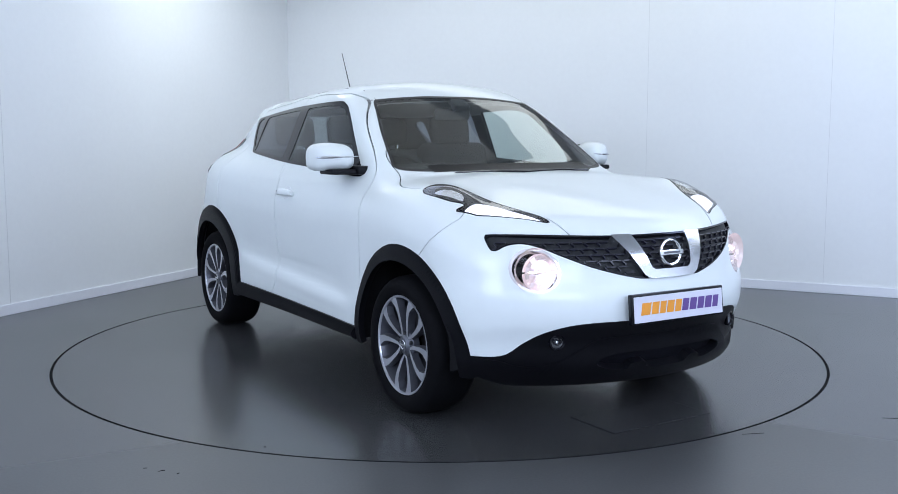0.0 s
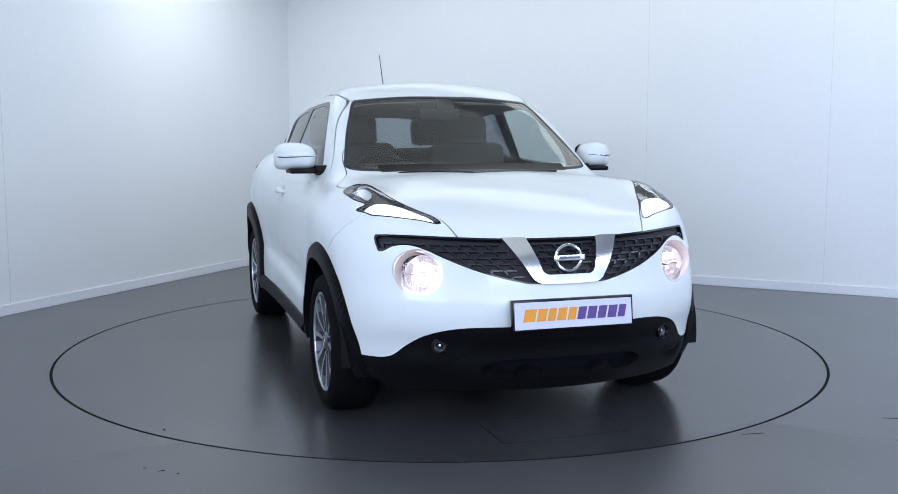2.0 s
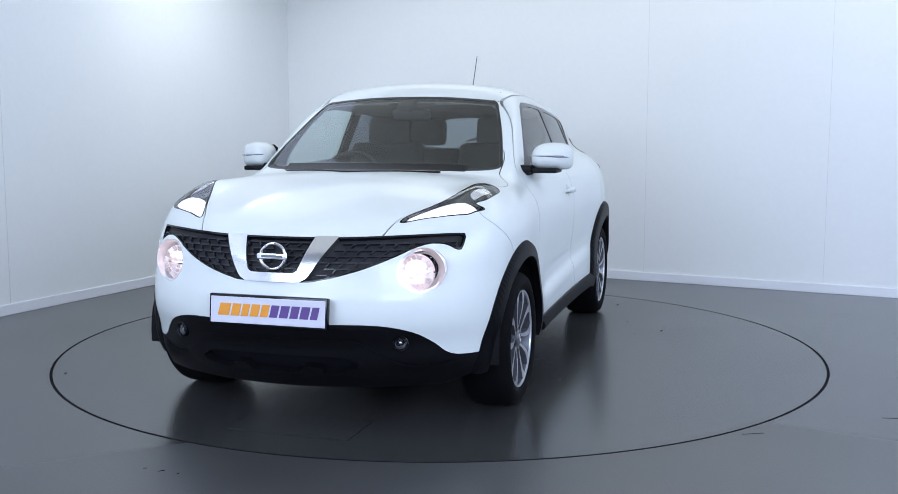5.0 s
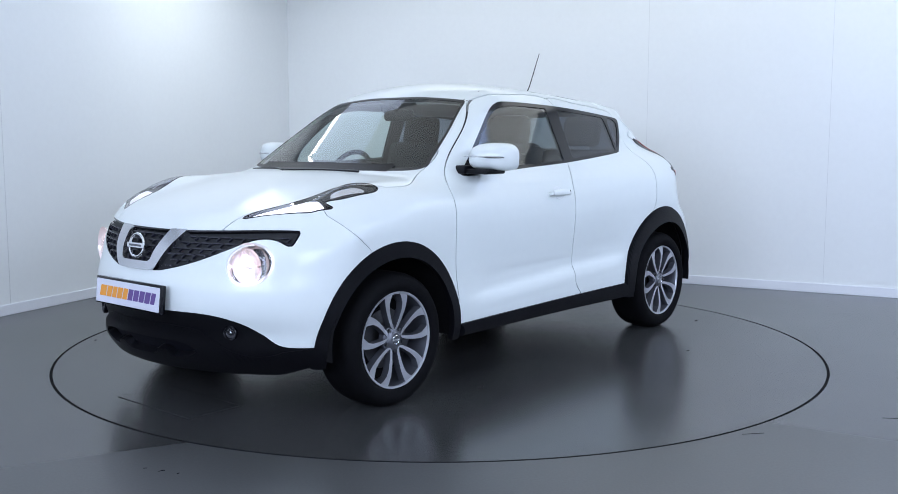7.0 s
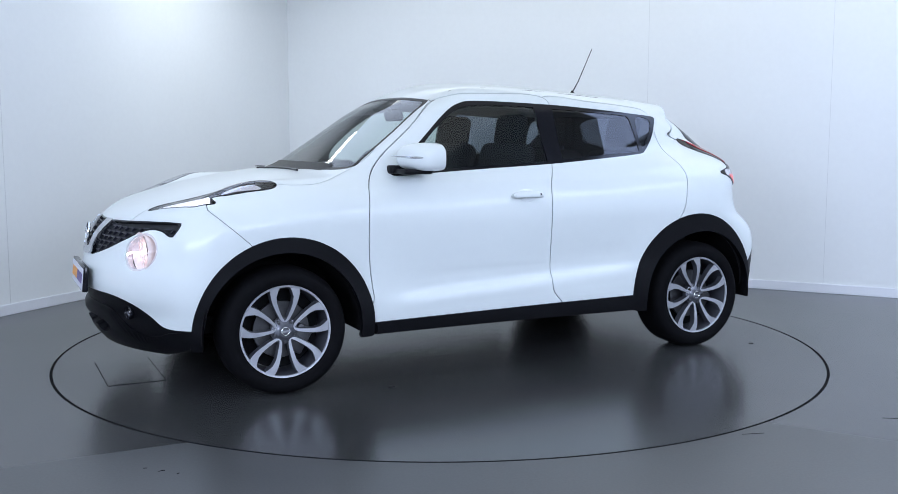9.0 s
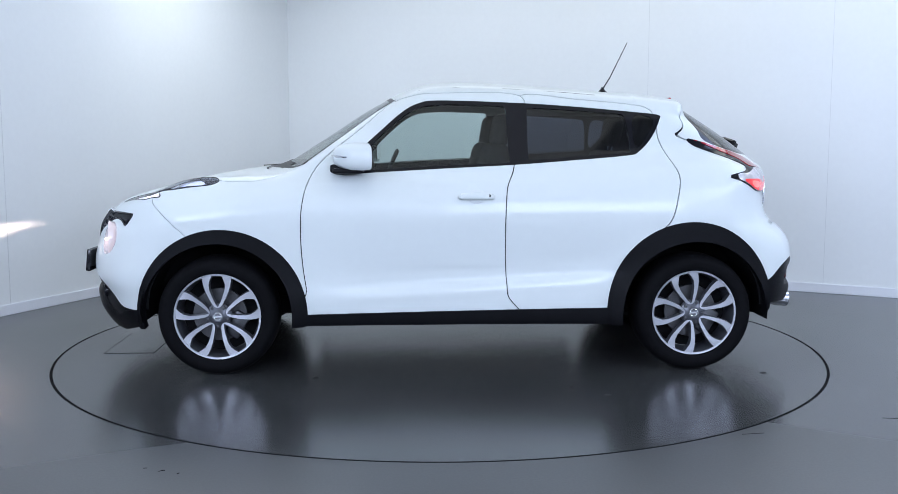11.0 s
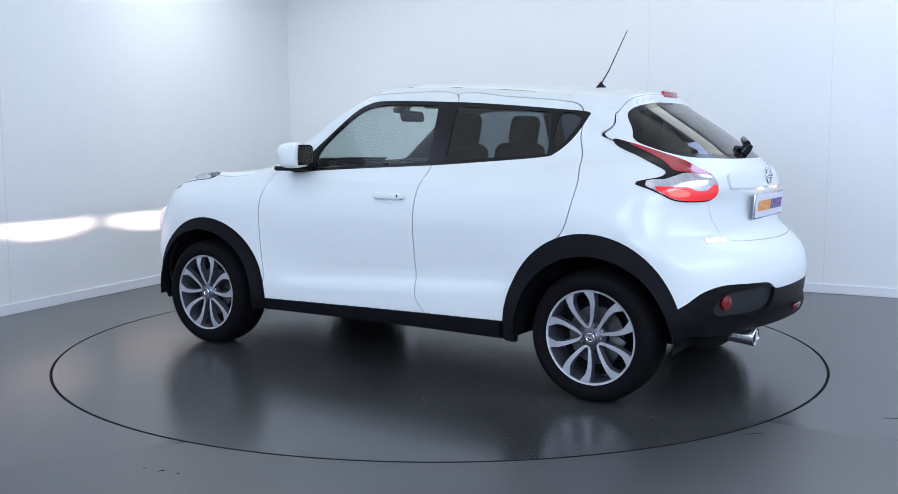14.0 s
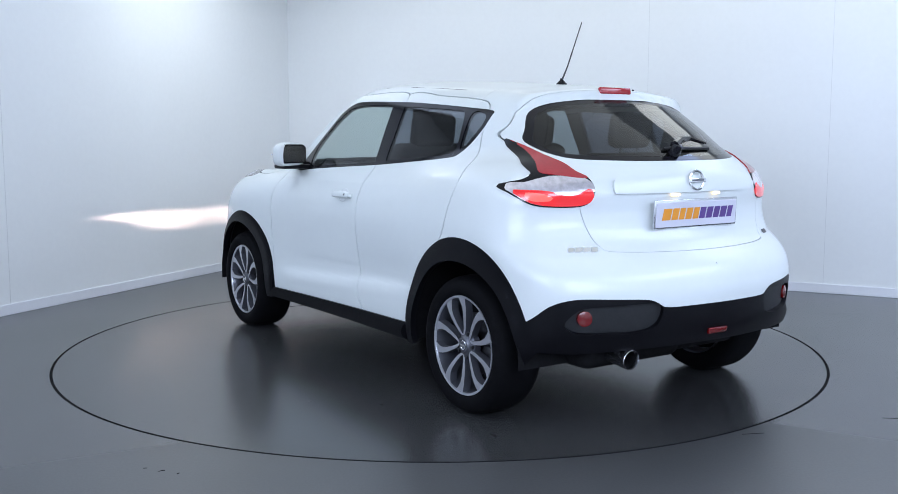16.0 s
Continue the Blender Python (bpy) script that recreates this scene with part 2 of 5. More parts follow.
def build_room():
    # floor with a round opening for the turntable
    bm = bmesh.new()
    n = 192
    inner = [bm.verts.new((TABLE_R * math.cos(2 * math.pi * i / n), TABLE_R * math.sin(2 * math.pi * i / n), 0)) for i in range(n)]
    deep = [bm.verts.new((v.co.x, v.co.y, -0.05)) for v in inner]
    outer = [bm.verts.new((40 * math.cos(2 * math.pi * i / n) * 0.5, 20 * math.sin(2 * math.pi * i / n), 0)) for i in range(n)]
    for i in range(n):
        j = (i + 1) % n
        bm.faces.new((inner[i], inner[j], outer[j], outer[i]))
        bm.faces.new((deep[i], deep[j], inner[j], inner[i]))
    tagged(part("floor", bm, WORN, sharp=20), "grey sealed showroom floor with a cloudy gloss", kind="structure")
    bm = bmesh.new()
    lathe(bm, [(0.01, -0.05), (TABLE_R + 0.3, -0.05)], pose(0, 0, 0), 64)
    tagged(part("pit", bm, UNDER), "dark pit under the turntable", kind="structure")
    t = 0.15
    w1 = slab("wall_left", -t, LEN_L + t, -t, 0, 0, HIGH, WALL)
    w2 = slab("wall_right", 0, LEN_L, LEN_R, LEN_R + t, 0, HIGH, WALL)
    w3 = slab("wall_back", -t, 0, 0, LEN_R + t, 0, HIGH, WALL)
    w4 = slab("wall_front", LEN_L, LEN_L + t, 0, LEN_R + t, 0, HIGH, WALL)
    slab("ceiling", -t, LEN_L + t, -t, LEN_R + t, HIGH, HIGH + 0.1, WHITEGLOSS)
    h, d = 0.075, 0.016
    slab("baseboard", d, LEN_L, 0, d, 0, h, SKIRT, 0.003)
    slab("baseboard", 0, d, 0, LEN_R, 0, h, SKIRT, 0.003)
    # upright joints between the wall boards
    for b in (3.81, 5.29, 6.77, 8.26):
        slab("trim", 0, 0.0012, b - 0.0018, b + 0.0018, h, HIGH, JOINT)
    for a in (3.70, 5.18, 6.66):
        slab("trim", a - 0.0018, a + 0.0018, 0, 0.0012, h, HIGH, JOINT)


build_room()
COOL, NEUTRAL = (0.77, 0.90, 1.20), (0.92, 0.975, 0.99)
# Unseen lamps, placed and powered by how bright walls and car should be.
for a, b, w, d, power, colour in ((4.4, 3.7, 4.4, 4.0, 30, NEUTRAL), (4.2, 1.2, 6.5, 1.3, 36, COOL), (0.9, 4.4, 1.1, 7.0, 52, NEUTRAL), (10.2, 4.8, 3.0, 7.0, 125, COOL), (4.4, 9.0, 5.0, 2.2, 225, COOL), (1.7, 6.3, 1.0, 1.5, 21, (0.62, 0.80, 1.30)), (8.6, 1.3, 3.4, 1.8, 45, COOL), (1.9, 0.70, 0.8, 0.5, 17, NEUTRAL)):
    c = room_point(a, b, HIGH - 0.03)
    ceiling_fill(c.x, c.y, c.z, w, d, power, colour, TURN_L)


def camera_fill(a, b, z, w, h, power, colour, aim):
    """An unseen fill light added behind the camera's place, turned to the turntable."""
    data = bpy.data.lights.new("camera_fill_light", "AREA")
    data.shape, data.size, data.size_y = "RECTANGLE", w, h
    data.energy, data.color = power, colour
    new("camera_fill_light", data).matrix_world = look(room_point(a, b, z), aim)


# Two added fills brighten the walls and the car's near side.
camera_fill(11.6, 3.0, 2.35, 3.2, 1.3, 150, COOL, (-1.2, 2.5, 1.3))
camera_fill(9.4, 8.6, 2.35, 3.2, 1.3, 150, COOL, (0.5, 2.5, 1.4))


# ---- the car's form: smooth solids met by rays from a spine ----
def curve(*knots):
    """A smooth curve through (at, value) knots."""
    xs, ys = np.array([k[0] for k in knots], float), np.array([k[1] for k in knots], float)
    sl = np.gradient(ys, xs)

    def f(x):
        x = np.clip(x, xs[0], xs[-1])
        i = np.clip(np.searchsorted(xs, x, side="right") - 1, 0, len(xs) - 2)
        h = xs[i + 1] - xs[i]
        u = (x - xs[i]) / h
        return ((2 * u**3 - 3 * u**2 + 1) * ys[i] + (u**3 - 2 * u**2 + u) * h * sl[i]
                + (3 * u**2 - 2 * u**3) * ys[i + 1] + (u**3 - u**2) * h * sl[i + 1])
    return f


def smax(a, b, r):
    h = np.maximum(r - np.abs(a - b), 0) / r
    return np.maximum(a, b) + h * h * r / 4


def smin(a, b, r):
    return -smax(-a, -b, r)


WIDE = curve((-2.0, 0.80), (-1.6, 0.855), (-1.25, 0.885), (-0.8, 0.865), (-0.3, 0.85), (0.3, 0.848), (0.8, 0.855), (1.25, 0.875), (1.6, 0.85), (2.0, 0.78))
TUCK = curve((0.20, -0.035), (0.30, -0.008), (0.40, -0.002), (0.50, -0.007), (0.60, -0.008), (0.70, -0.004), (0.82, 0.0), (0.95, 0.0))
CREASE = curve((0.20, 0.0), (0.38, 0.0), (0.435, 0.0005), (0.455, -0.004), (0.482, -0.016), (0.53, -0.018), (0.62, -0.009), (0.76, 0.0), (0.95, 0.0))
TOP = curve((-1.95, 1.03), (-1.75, 1.12), (-1.5, 1.19), (-1.2, 1.20), (-0.8, 1.17), (-0.3, 1.13), (0.3, 1.10), (0.8, 1.088), (1.0, 1.082), (1.15, 1.072), (1.3, 1.048), (1.5, 1.010), (1.7, 0.960), (1.85, 0.913), (2.0, 0.845), (2.1, 0.78))
NOSE = curve((0.15, 1.90), (0.22, 1.97), (0.30, 2.03), (0.40, 2.06), (0.48, 2.092), (0.58, 2.094), (0.66, 2.072), (0.75, 2.05), (0.84, 2.012), (0.95, 1.98), (1.2, 1.9))
TAIL = curve((0.15, -1.80), (0.25, -1.86), (0.33, -1.95), (0.40, -1.985), (0.52, -2.008), (0.62, -2.005), (0.68, -1.985), (0.74, -1.935), (0.79, -1.872), (0.84, -1.846), (0.92, -1.832), (1.02, -1.838), (1.07, -1.826), (1.12, -1.785), (1.2, -1.69), (1.3, -1.6))
CABIN = curve((-1.8, 0.63), (-1.5, 0.665), (-1.25, 0.70), (-1.0, 0.725), (-0.6, 0.752), (0.0, 0.765), (0.4, 0.755), (0.8, 0.715), (1.1, 0.66))
ROOF = curve((-1.7, 1.44), (-1.42, 1.465), (-1.27, 1.483), (-1.0, 1.509), (-0.68, 1.536), (-0.36, 1.557), (0.0, 1.568), (0.2, 1.558), (0.4, 1.526), (0.8, 1.4))
SCREENX = curve((0.9, 1.25), (1.076, 1.0), (1.29, 0.67), (1.40, 0.50), (1.483, 0.35), (1.6, 0.13))
GATEX = curve((0.6, -1.70), (1.00, -1.765), (1.08, -1.79), (1.143, -1.75), (1.20, -1.678), (1.273, -1.575), (1.40, -1.375), (1.6, -1.05))


def car_form(p):
    """Below nought inside the car's body."""
    x, y, z = p[..., 0], np.abs(p[..., 1]), p[..., 2]
    pressed = CREASE(z + 0.058 * (x - 0.1)) / (1 + np.exp((np.abs(x + 0.08) - 0.70) / 0.05))
    side = y - WIDE(x) - TUCK(z) - pressed + 0.8 * np.maximum(z - 0.80, 0) ** 2
    ridge = 0.044 * np.exp(-((y - 0.70) / 0.09) ** 2) * np.exp(-((x - 1.42) / 0.19) ** 2)
    dish = 0.003 * np.exp(-((y - 0.45) / 0.12) ** 2) * np.exp(-((x - 1.5) / 0.35) ** 2)
    top = z - (TOP(x) - 0.085 * y**2 + ridge - dish)
    front = (x - NOSE(z) + 0.46 * y**2 + 0.25 * y**6) * 0.92
    rear = (TAIL(z) + 0.33 * y**2 + 0.17 * y**6 - x) * 0.92
    low = smax(smax(side, top, 0.17), smax(front, rear, 0.02), 0.11)
    low = smax(low, 0.19 - z, 0.05)
    gs = (y - (CABIN(x) - 0.42 * np.maximum(z - 1.07, -0.06))) * 0.92
    gt = z - (ROOF(x) - 0.17 * y**2)
    gf = (x - SCREENX(z) + 0.30 * y**2) * 0.54
    gr = (GATEX(z) + 0.32 * y**2 + 0.85 * y**4 - x) * 0.62
    cab = smax(smax(gs, gt, 0.11), smax(gf, gr, 0.02), 0.06)
    cab = smax(cab, 0.6 - z, 0.02)
    body = smin(low, cab, 0.055)
    lip = smax(smax(gs + 0.02, gt, 0.06), np.maximum(-1.338 + 0.14 * y**2 + 0.28 * (ROOF(x) - z) - x, 1.36 - z), 0.05)
    lip = np.maximum(lip, x + 1.0)
    body = smin(body, lip, 0.018)
    return body


def grow(origin, way):
    """Where rays from inside leave the body, and the normals there."""
    lo, hi = np.full(origin.shape[:-1], 0.05), np.full(origin.shape[:-1], 1.7)
    for _ in range(26):
        mid = (lo + hi) / 2
        inside = car_form(origin + way * mid[..., None]) < 0
        lo, hi = np.where(inside, mid, lo), np.where(inside, hi, mid)
    p = origin + way * lo[..., None]
    return p, slope(p)


def slope(p):
    e = 0.002
    g = np.stack([car_form(p + d) - car_form(p - d) for d in (np.array([e, 0, 0]), np.array([0, e, 0]), np.array([0, 0, e]))], -1)
    g[..., 1] = np.where(np.abs(p[..., 1]) < 1e-6, 0.0, g[..., 1])
    return g / np.maximum(np.linalg.norm(g, axis=-1, keepdims=True), 1e-9)


def half_shell():
    """The body's half with y > 0 as a fine net: points, normals, triangles."""
    x0, x1, zs, nx, na, nf = -1.15, 1.25, 0.70, 190, 100, 200
    fi = np.linspace(-math.pi / 2, math.pi / 2, nf)
    rows_o, rows_d = [], []
    for a in np.linspace(-math.pi / 2 + 0.004, 0, na)[:-1]:
        rows_o.append((x0, 0, zs)), rows_d.append(a)
    for x in np.linspace(x0, x1, nx):
        rows_o.append((x, 0, zs)), rows_d.append(0.0)
    for a in np.linspace(0, math.pi / 2 - 0.004, na)[1:]:
        rows_o.append((x1, 0, zs)), rows_d.append(a)
    o = np.repeat(np.array(rows_o)[:, None], nf, 1)
    a = np.array(rows_d)[:, None]
    d = np.stack([np.sin(a) * np.ones(nf), np.cos(a) * np.cos(fi), np.cos(a) * np.sin(fi)], -1)
    d[..., 1] = np.where(np.abs(d[..., 1]) < 1e-9, 0, d[..., 1])
    p, n = grow(o, d)
    r, c = p.shape[:2]
    idx = np.arange(r * c).reshape(r, c)
    q = [idx[:-1, :-1].ravel(), idx[1:, :-1].ravel(), idx[1:, 1:].ravel(), idx[:-1, 1:].ravel()]
    tris = np.concatenate([np.stack([q[0], q[1], q[2]], 1), np.stack([q[0], q[2], q[3]], 1)])
    v, nn = p.reshape(-1, 3), n.reshape(-1, 3)
    # outward winding
    fn = np.cross(v[tris[:, 1]] - v[tris[:, 0]], v[tris[:, 2]] - v[tris[:, 0]])
    flip = (fn * nn[tris[:, 0]]).sum(1) < 0
    tris[flip] = tris[flip][:, ::-1]
    return v, nn, tris


def cut(shell, s):
    """Parts a net along s = 0: (where s < 0, where s > 0)."""
    v, n, t = shell
    s = np.where(np.abs(s) < 1e-7, 1e-7, s)
    neg = s < 0
    k = neg[t].sum(1)
    keep_in, keep_out = [t[k == 3]], [t[k == 0]]
    newv, newn, base = [], [], len(v)

    def crossing(i, j):
        w = (s[i] / (s[i] - s[j]))[:, None]
        return v[i] + (v[j] - v[i]) * w, n[i] + (n[j] - n[i]) * w
    for count in (1, 2):
        m = t[k == count]
        if not len(m):
            continue
        lone = neg[m] if count == 1 else ~neg[m]
        at = lone.argmax(1)
        r = np.arange(len(m))
        a, b, c = m[r, at], m[r, (at + 1) % 3], m[r, (at + 2) % 3]
        p1, q1 = crossing(np.minimum(a, b), np.maximum(a, b))
        p2, q2 = crossing(np.minimum(a, c), np.maximum(a, c))
        i1 = base + np.arange(len(m))
        i2 = i1 + len(m)
        base += 2 * len(m)
        newv += [p1, p2]
        newn += [q1, q2]
        tip = np.stack([a, i1, i2], 1)
        rest = np.concatenate([np.stack([i1, b, c], 1), np.stack([i1, c, i2], 1)])
        (keep_in if count == 1 else keep_out).append(tip)
        (keep_out if count == 1 else keep_in).append(rest)
    vv = np.concatenate([v, *newv])
    nn = np.concatenate([n, *newn])
    return tidy(vv, nn, np.concatenate(keep_in)), tidy(vv, nn, np.concatenate(keep_out))


def tidy(v, n, t):
    used = np.unique(t)
    m = np.full(len(v), -1)
    m[used] = np.arange(len(used))
    v, n, t = v[used], n[used], m[t]
    if len(v):
        _, first, back = np.unique(np.round(v, 6), axis=0, return_index=True, return_inverse=True)
        v, n, t = v[first], n[first], back.ravel()[t]
        t = t[(t[:, 0] != t[:, 1]) & (t[:, 1] != t[:, 2]) & (t[:, 0] != t[:, 2])]
    return v, n, t


def smooth_loop(pts, per=8):
    """A rounded closed outline through the corners."""
    p = np.array(pts, float)
    out = []
    for i in range(len(p)):
        a, b, c, d = p[i - 1], p[i], p[(i + 1) % len(p)], p[(i + 2) % len(p)]
        for u in np.arange(per) / per:
            out.append(0.5 * (2 * b + (c - a) * u + (2 * a - 5 * b + 4 * c - d) * u**2 + (3 * b - a - 3 * c + d) * u**3))
    return np.array(out)


def inside_of(q, pts, smooth=True):
    """Signed distance of the flat points q to an outline: below nought inside."""
    p = smooth_loop(pts) if smooth else np.array(pts, float)
    best = np.full(len(q), 9.0)
    odd = np.zeros(len(q), bool)
    for a, b in zip(p, np.roll(p, -1, 0)):
        e = b - a
        if e @ e < 1e-12:
            continue
        w = np.clip(((q - a) @ e) / (e @ e), 0, 1)
        best = np.minimum(best, np.hypot(*(q - a - w[:, None] * e).T))
        if a[1] != b[1]:
            odd ^= ((a[1] > q[:, 1]) != (b[1] > q[:, 1])) & (q[:, 0] < (b[0] - a[0]) * (q[:, 1] - a[1]) / (b[1] - a[1]) + a[0])
    return np.where(odd, -best, best)


def seen(shell, view):
    """The net's points as a flat drawing: side (x, z), end (y, z) or plan (x, y)."""
    v = shell[0]
    return {"side": v[:, [0, 2]], "end": v[:, [1, 2]], "plan": v[:, [0, 1]]}[view]


def only(s, mask):
    return np.where(mask, s, np.maximum(s, 0.05))


def rim_edges(t):
    e = np.concatenate([t[:, [0, 1]], t[:, [1, 2]], t[:, [2, 0]]])
    key = np.sort(e, 1)
    _, first, count = np.unique(key, axis=0, return_index=True, return_counts=True)
    return e[first[count == 1]]


def panel(name, shell, material, parent, both=False, flip=False, deep=0.018, lift=0.0, label="", centre=0.001):
    """A part of the body's skin with turned-in edges. both: joins the mirrored half; flip: the mirrored half alone."""
    v, n, t = shell
    n = n / np.maximum(np.linalg.norm(n, axis=1, keepdims=True), 1e-9)
    v = v + n * (lift if np.ndim(lift) == 0 else lift[:, None])
    edges = rim_edges(t)
    if both:
        mid = np.abs(v[:, 1]) < centre
        edges = edges[~(mid[edges[:, 0]] & mid[edges[:, 1]])]
    # the turned-in edge
    ids = np.unique(edges)
    m = np.full(len(v), -1)
    m[ids] = np.arange(len(ids))
    if len(ids) and deep:
        top, low = len(v) + np.arange(len(ids)), len(v) + len(ids) + np.arange(len(ids))
        v2 = np.concatenate([v, v[ids], v[ids] - n[ids] * deep])
        n2 = np.concatenate([n, np.zeros((2 * len(ids), 3))])
        a, b = m[edges[:, 0]], m[edges[:, 1]]
        t2 = np.concatenate([t, np.stack([top[b], top[a], low[a]], 1), np.stack([top[b], low[a], low[b]], 1)])
    else:
        v2, n2, t2 = v, n, t
    mv, mn, mt = v2 * (1, -1, 1), n2 * (1, -1, 1), t2[:, ::-1]
    if flip:
        v2, n2, t2 = mv, mn, mt
    elif both:
        t2 = np.concatenate([t2, mt + len(v2)])
        v2, n2 = np.concatenate([v2, mv]), np.concatenate([n2, mn])
    return link_mesh(name, v2, t2, material, parent, n2, label=label)


def pair(name, shell, material, parents, **more):
    """The left and the right one of a part."""
    l, r = parents if isinstance(parents, (tuple, list)) else (parents, parents)
    return panel(name, shell, material, l, **more), panel(name, shell, material, r, flip=True, **more)


# outlines, in metres from the middle of the wheelbase and the ground
DLO = [(0.66, 1.060), (0.60, 1.110), (0.445, 1.250), (0.30, 1.378), (0.205, 1.431), (0.08, 1.447), (-0.36, 1.433), (-0.67, 1.413), (-0.95, 1.389), (-1.115, 1.372), (-1.125, 1.350), (-1.069, 1.247), (-0.99, 1.170), (-0.92, 1.149), (-0.6, 1.122), (-0.29, 1.100), (0.07, 1.082), (0.43, 1.062), (0.6, 1.050)]
GLASS_F = [(0.487, 1.080), (0.478, 1.18), (0.335, 1.322), (0.215, 1.402), (0.08, 1.424), (-0.10, 1.422), (-0.245, 1.416), (-0.266, 1.404), (-0.272, 1.27), (-0.280, 1.135), (-0.270, 1.116), (-0.10, 1.106), (0.20, 1.092), (0.45, 1.076)]
GLASS_R = [(-0.398, 1.407), (-0.67, 1.392), (-0.905, 1.374), (-0.922, 1.360), (-0.940, 1.27), (-0.945, 1.185), (-0.930, 1.165), (-0.75, 1.153), (-0.60, 1.142), (-0.405, 1.127), (-0.382, 1.140), (-0.382, 1.27), (-0.384, 1.395)]
GLASS_Q = [(-0.975, 1.360), (-1.085, 1.345), (-1.04, 1.250), (-0.975, 1.190)]
DOOR_F = [(0.762, 0.25), (0.80, 0.45), (0.82, 0.60), (0.826, 0.75), (0.818, 0.90), (0.783, 1.033), (0.70, 1.145), (0.52, 1.290), (0.36, 1.425), (0.24, 1.472), (0.08, 1.488), (-0.35, 1.474), (-0.325, 1.30), (-0.303, 1.094), (-0.262, 0.98), (-0.250, 0.80), (-0.252, 0.60), (-0.262, 0.42), (-0.275, 0.25)]
DOOR_R = [(-0.275, 0.25), (-0.262, 0.42), (-0.252, 0.60), (-0.250, 0.80), (-0.262, 0.98), (-0.303, 1.094), (-0.325, 1.30), (-0.35, 1.474), (-0.67, 1.455), (-0.97, 1.428), (-1.07, 1.400), (-1.10, 1.330), (-1.105, 1.240), (-1.150, 1.125), (-1.177, 1.043), (-1.165, 0.95), (-1.12, 0.80), (-1.00, 0.70), (-0.87, 0.56), (-0.79, 0.25)]
HOOD = [(0.70, -0.6), (0.70, -0.3), (0.70, 0.3), (0.70, 0.62), (0.90, 0.665), (1.03, 0.735), (1.12, 0.752), (1.25, 0.735), (1.36, 0.672), (1.5, 0.610), (1.65, 0.545), (1.80, 0.468), (1.93, 0.405), (1.985, 0.30), (2.02, 0.10), (2.02, -0.3), (2.02, -0.6)]
LAMP = [(1.828, 0.468), (1.767, 0.570), (1.677, 0.700), (1.62, 0.742), (1.562, 0.770), (1.574, 0.730), (1.50, 0.755), (1.41, 0.766), (1.30, 0.766), (1.26, 0.735), (1.30, 0.682), (1.40, 0.650), (1.5, 0.610), (1.65, 0.547)]
GRILLE = [(-0.6, 0.836), (-0.3, 0.836), (0.1, 0.836), (0.25, 0.837), (0.41, 0.842), (0.60, 0.848), (0.715, 0.846), (0.728, 0.835), (0.722, 0.785), (0.705, 0.780), (0.665, 0.802), (0.61, 0.808), (0.55, 0.790), (0.483, 0.757), (0.36, 0.707), (0.214, 0.668), (0.10, 0.656), (-0.3, 0.656), (-0.6, 0.656)]
VEE = [(0.256, 0.832), (0.150, 0.673), (0.118, 0.655), (-0.1, 0.652), (-0.1, 0.692), (0.093, 0.693), (0.111, 0.703), (0.157, 0.832)]
ARCH_F, ARCH_R = (1.247, 0.305, 0.452, 1.03), (-1.247, 0.325, 0.452, 1.055)
SKIRT_F = [(-0.6, 0.489), (-0.3, 0.489), (0.1, 0.489), (0.264, 0.489), (0.40, 0.486), (0.494, 0.473), (0.573, 0.444), (0.63, 0.400), (0.69, 0.345), (0.80, 0.335), (0.95, 0.33), (0.95, 0.05), (-0.3, 0.05), (-0.6, 0.05)]
CHIN = [(-0.6, 0.420), (-0.3, 0.420), (0.1, 0.420), (0.33, 0.410), (0.405, 0.372), (0.484, 0.318), (0.565, 0.292), (0.646, 0.300), (0.72, 0.322), (0.95, 0.33), (0.95, 0.05), (-0.3, 0.05), (-0.6, 0.05)]
INTAKE = [(-0.3, 0.362), (0.1, 0.362), (0.28, 0.356), (0.35, 0.325), (0.30, 0.300), (0.21, 0.292), (0.195, 0.312), (0.13, 0.316), (0.10, 0.292), (0.0, 0.289), (-0.3, 0.289)]
SKIRT_R = [(-0.6, 0.535), (-0.3, 0.535), (0.1, 0.535), (0.30, 0.535), (0.345, 0.552), (0.40, 0.572), (0.55, 0.580), (0.69, 0.582), (0.77, 0.555), (0.82, 0.49), (0.86, 0.445), (0.95, 0.44), (0.95, 0.05), (-0.3, 0.05), (-0.6, 0.05)]
VENT_R = [(0.727, 0.475), (0.690, 0.528), (0.64, 0.546), (0.50, 0.553), (0.366, 0.555), (0.327, 0.530), (0.353, 0.458), (0.44, 0.432), (0.56, 0.432), (0.68, 0.437)]
GATE_GLASS = [(-0.6, 1.425), (-0.3, 1.425), (0.1, 1.425), (0.25, 1.420), (0.42, 1.398), (0.52, 1.355), (0.585, 1.270), (0.604, 1.235), (0.600, 1.205), (0.575, 1.172), (0.50, 1.152), (0.3, 1.144), (0.1, 1.142), (-0.3, 1.142), (-0.6, 1.142)]
GATE = [(-0.6, 1.467), (-0.3, 1.467), (0.1, 1.467), (0.3, 1.458), (0.48, 1.42), (0.60, 1.30), (0.63, 1.22), (0.60, 1.08), (0.575, 0.95), (0.55, 0.86), (0.52, 0.79), (0.46, 0.765), (0.1, 0.757), (-0.3, 0.757), (-0.6, 0.757)]
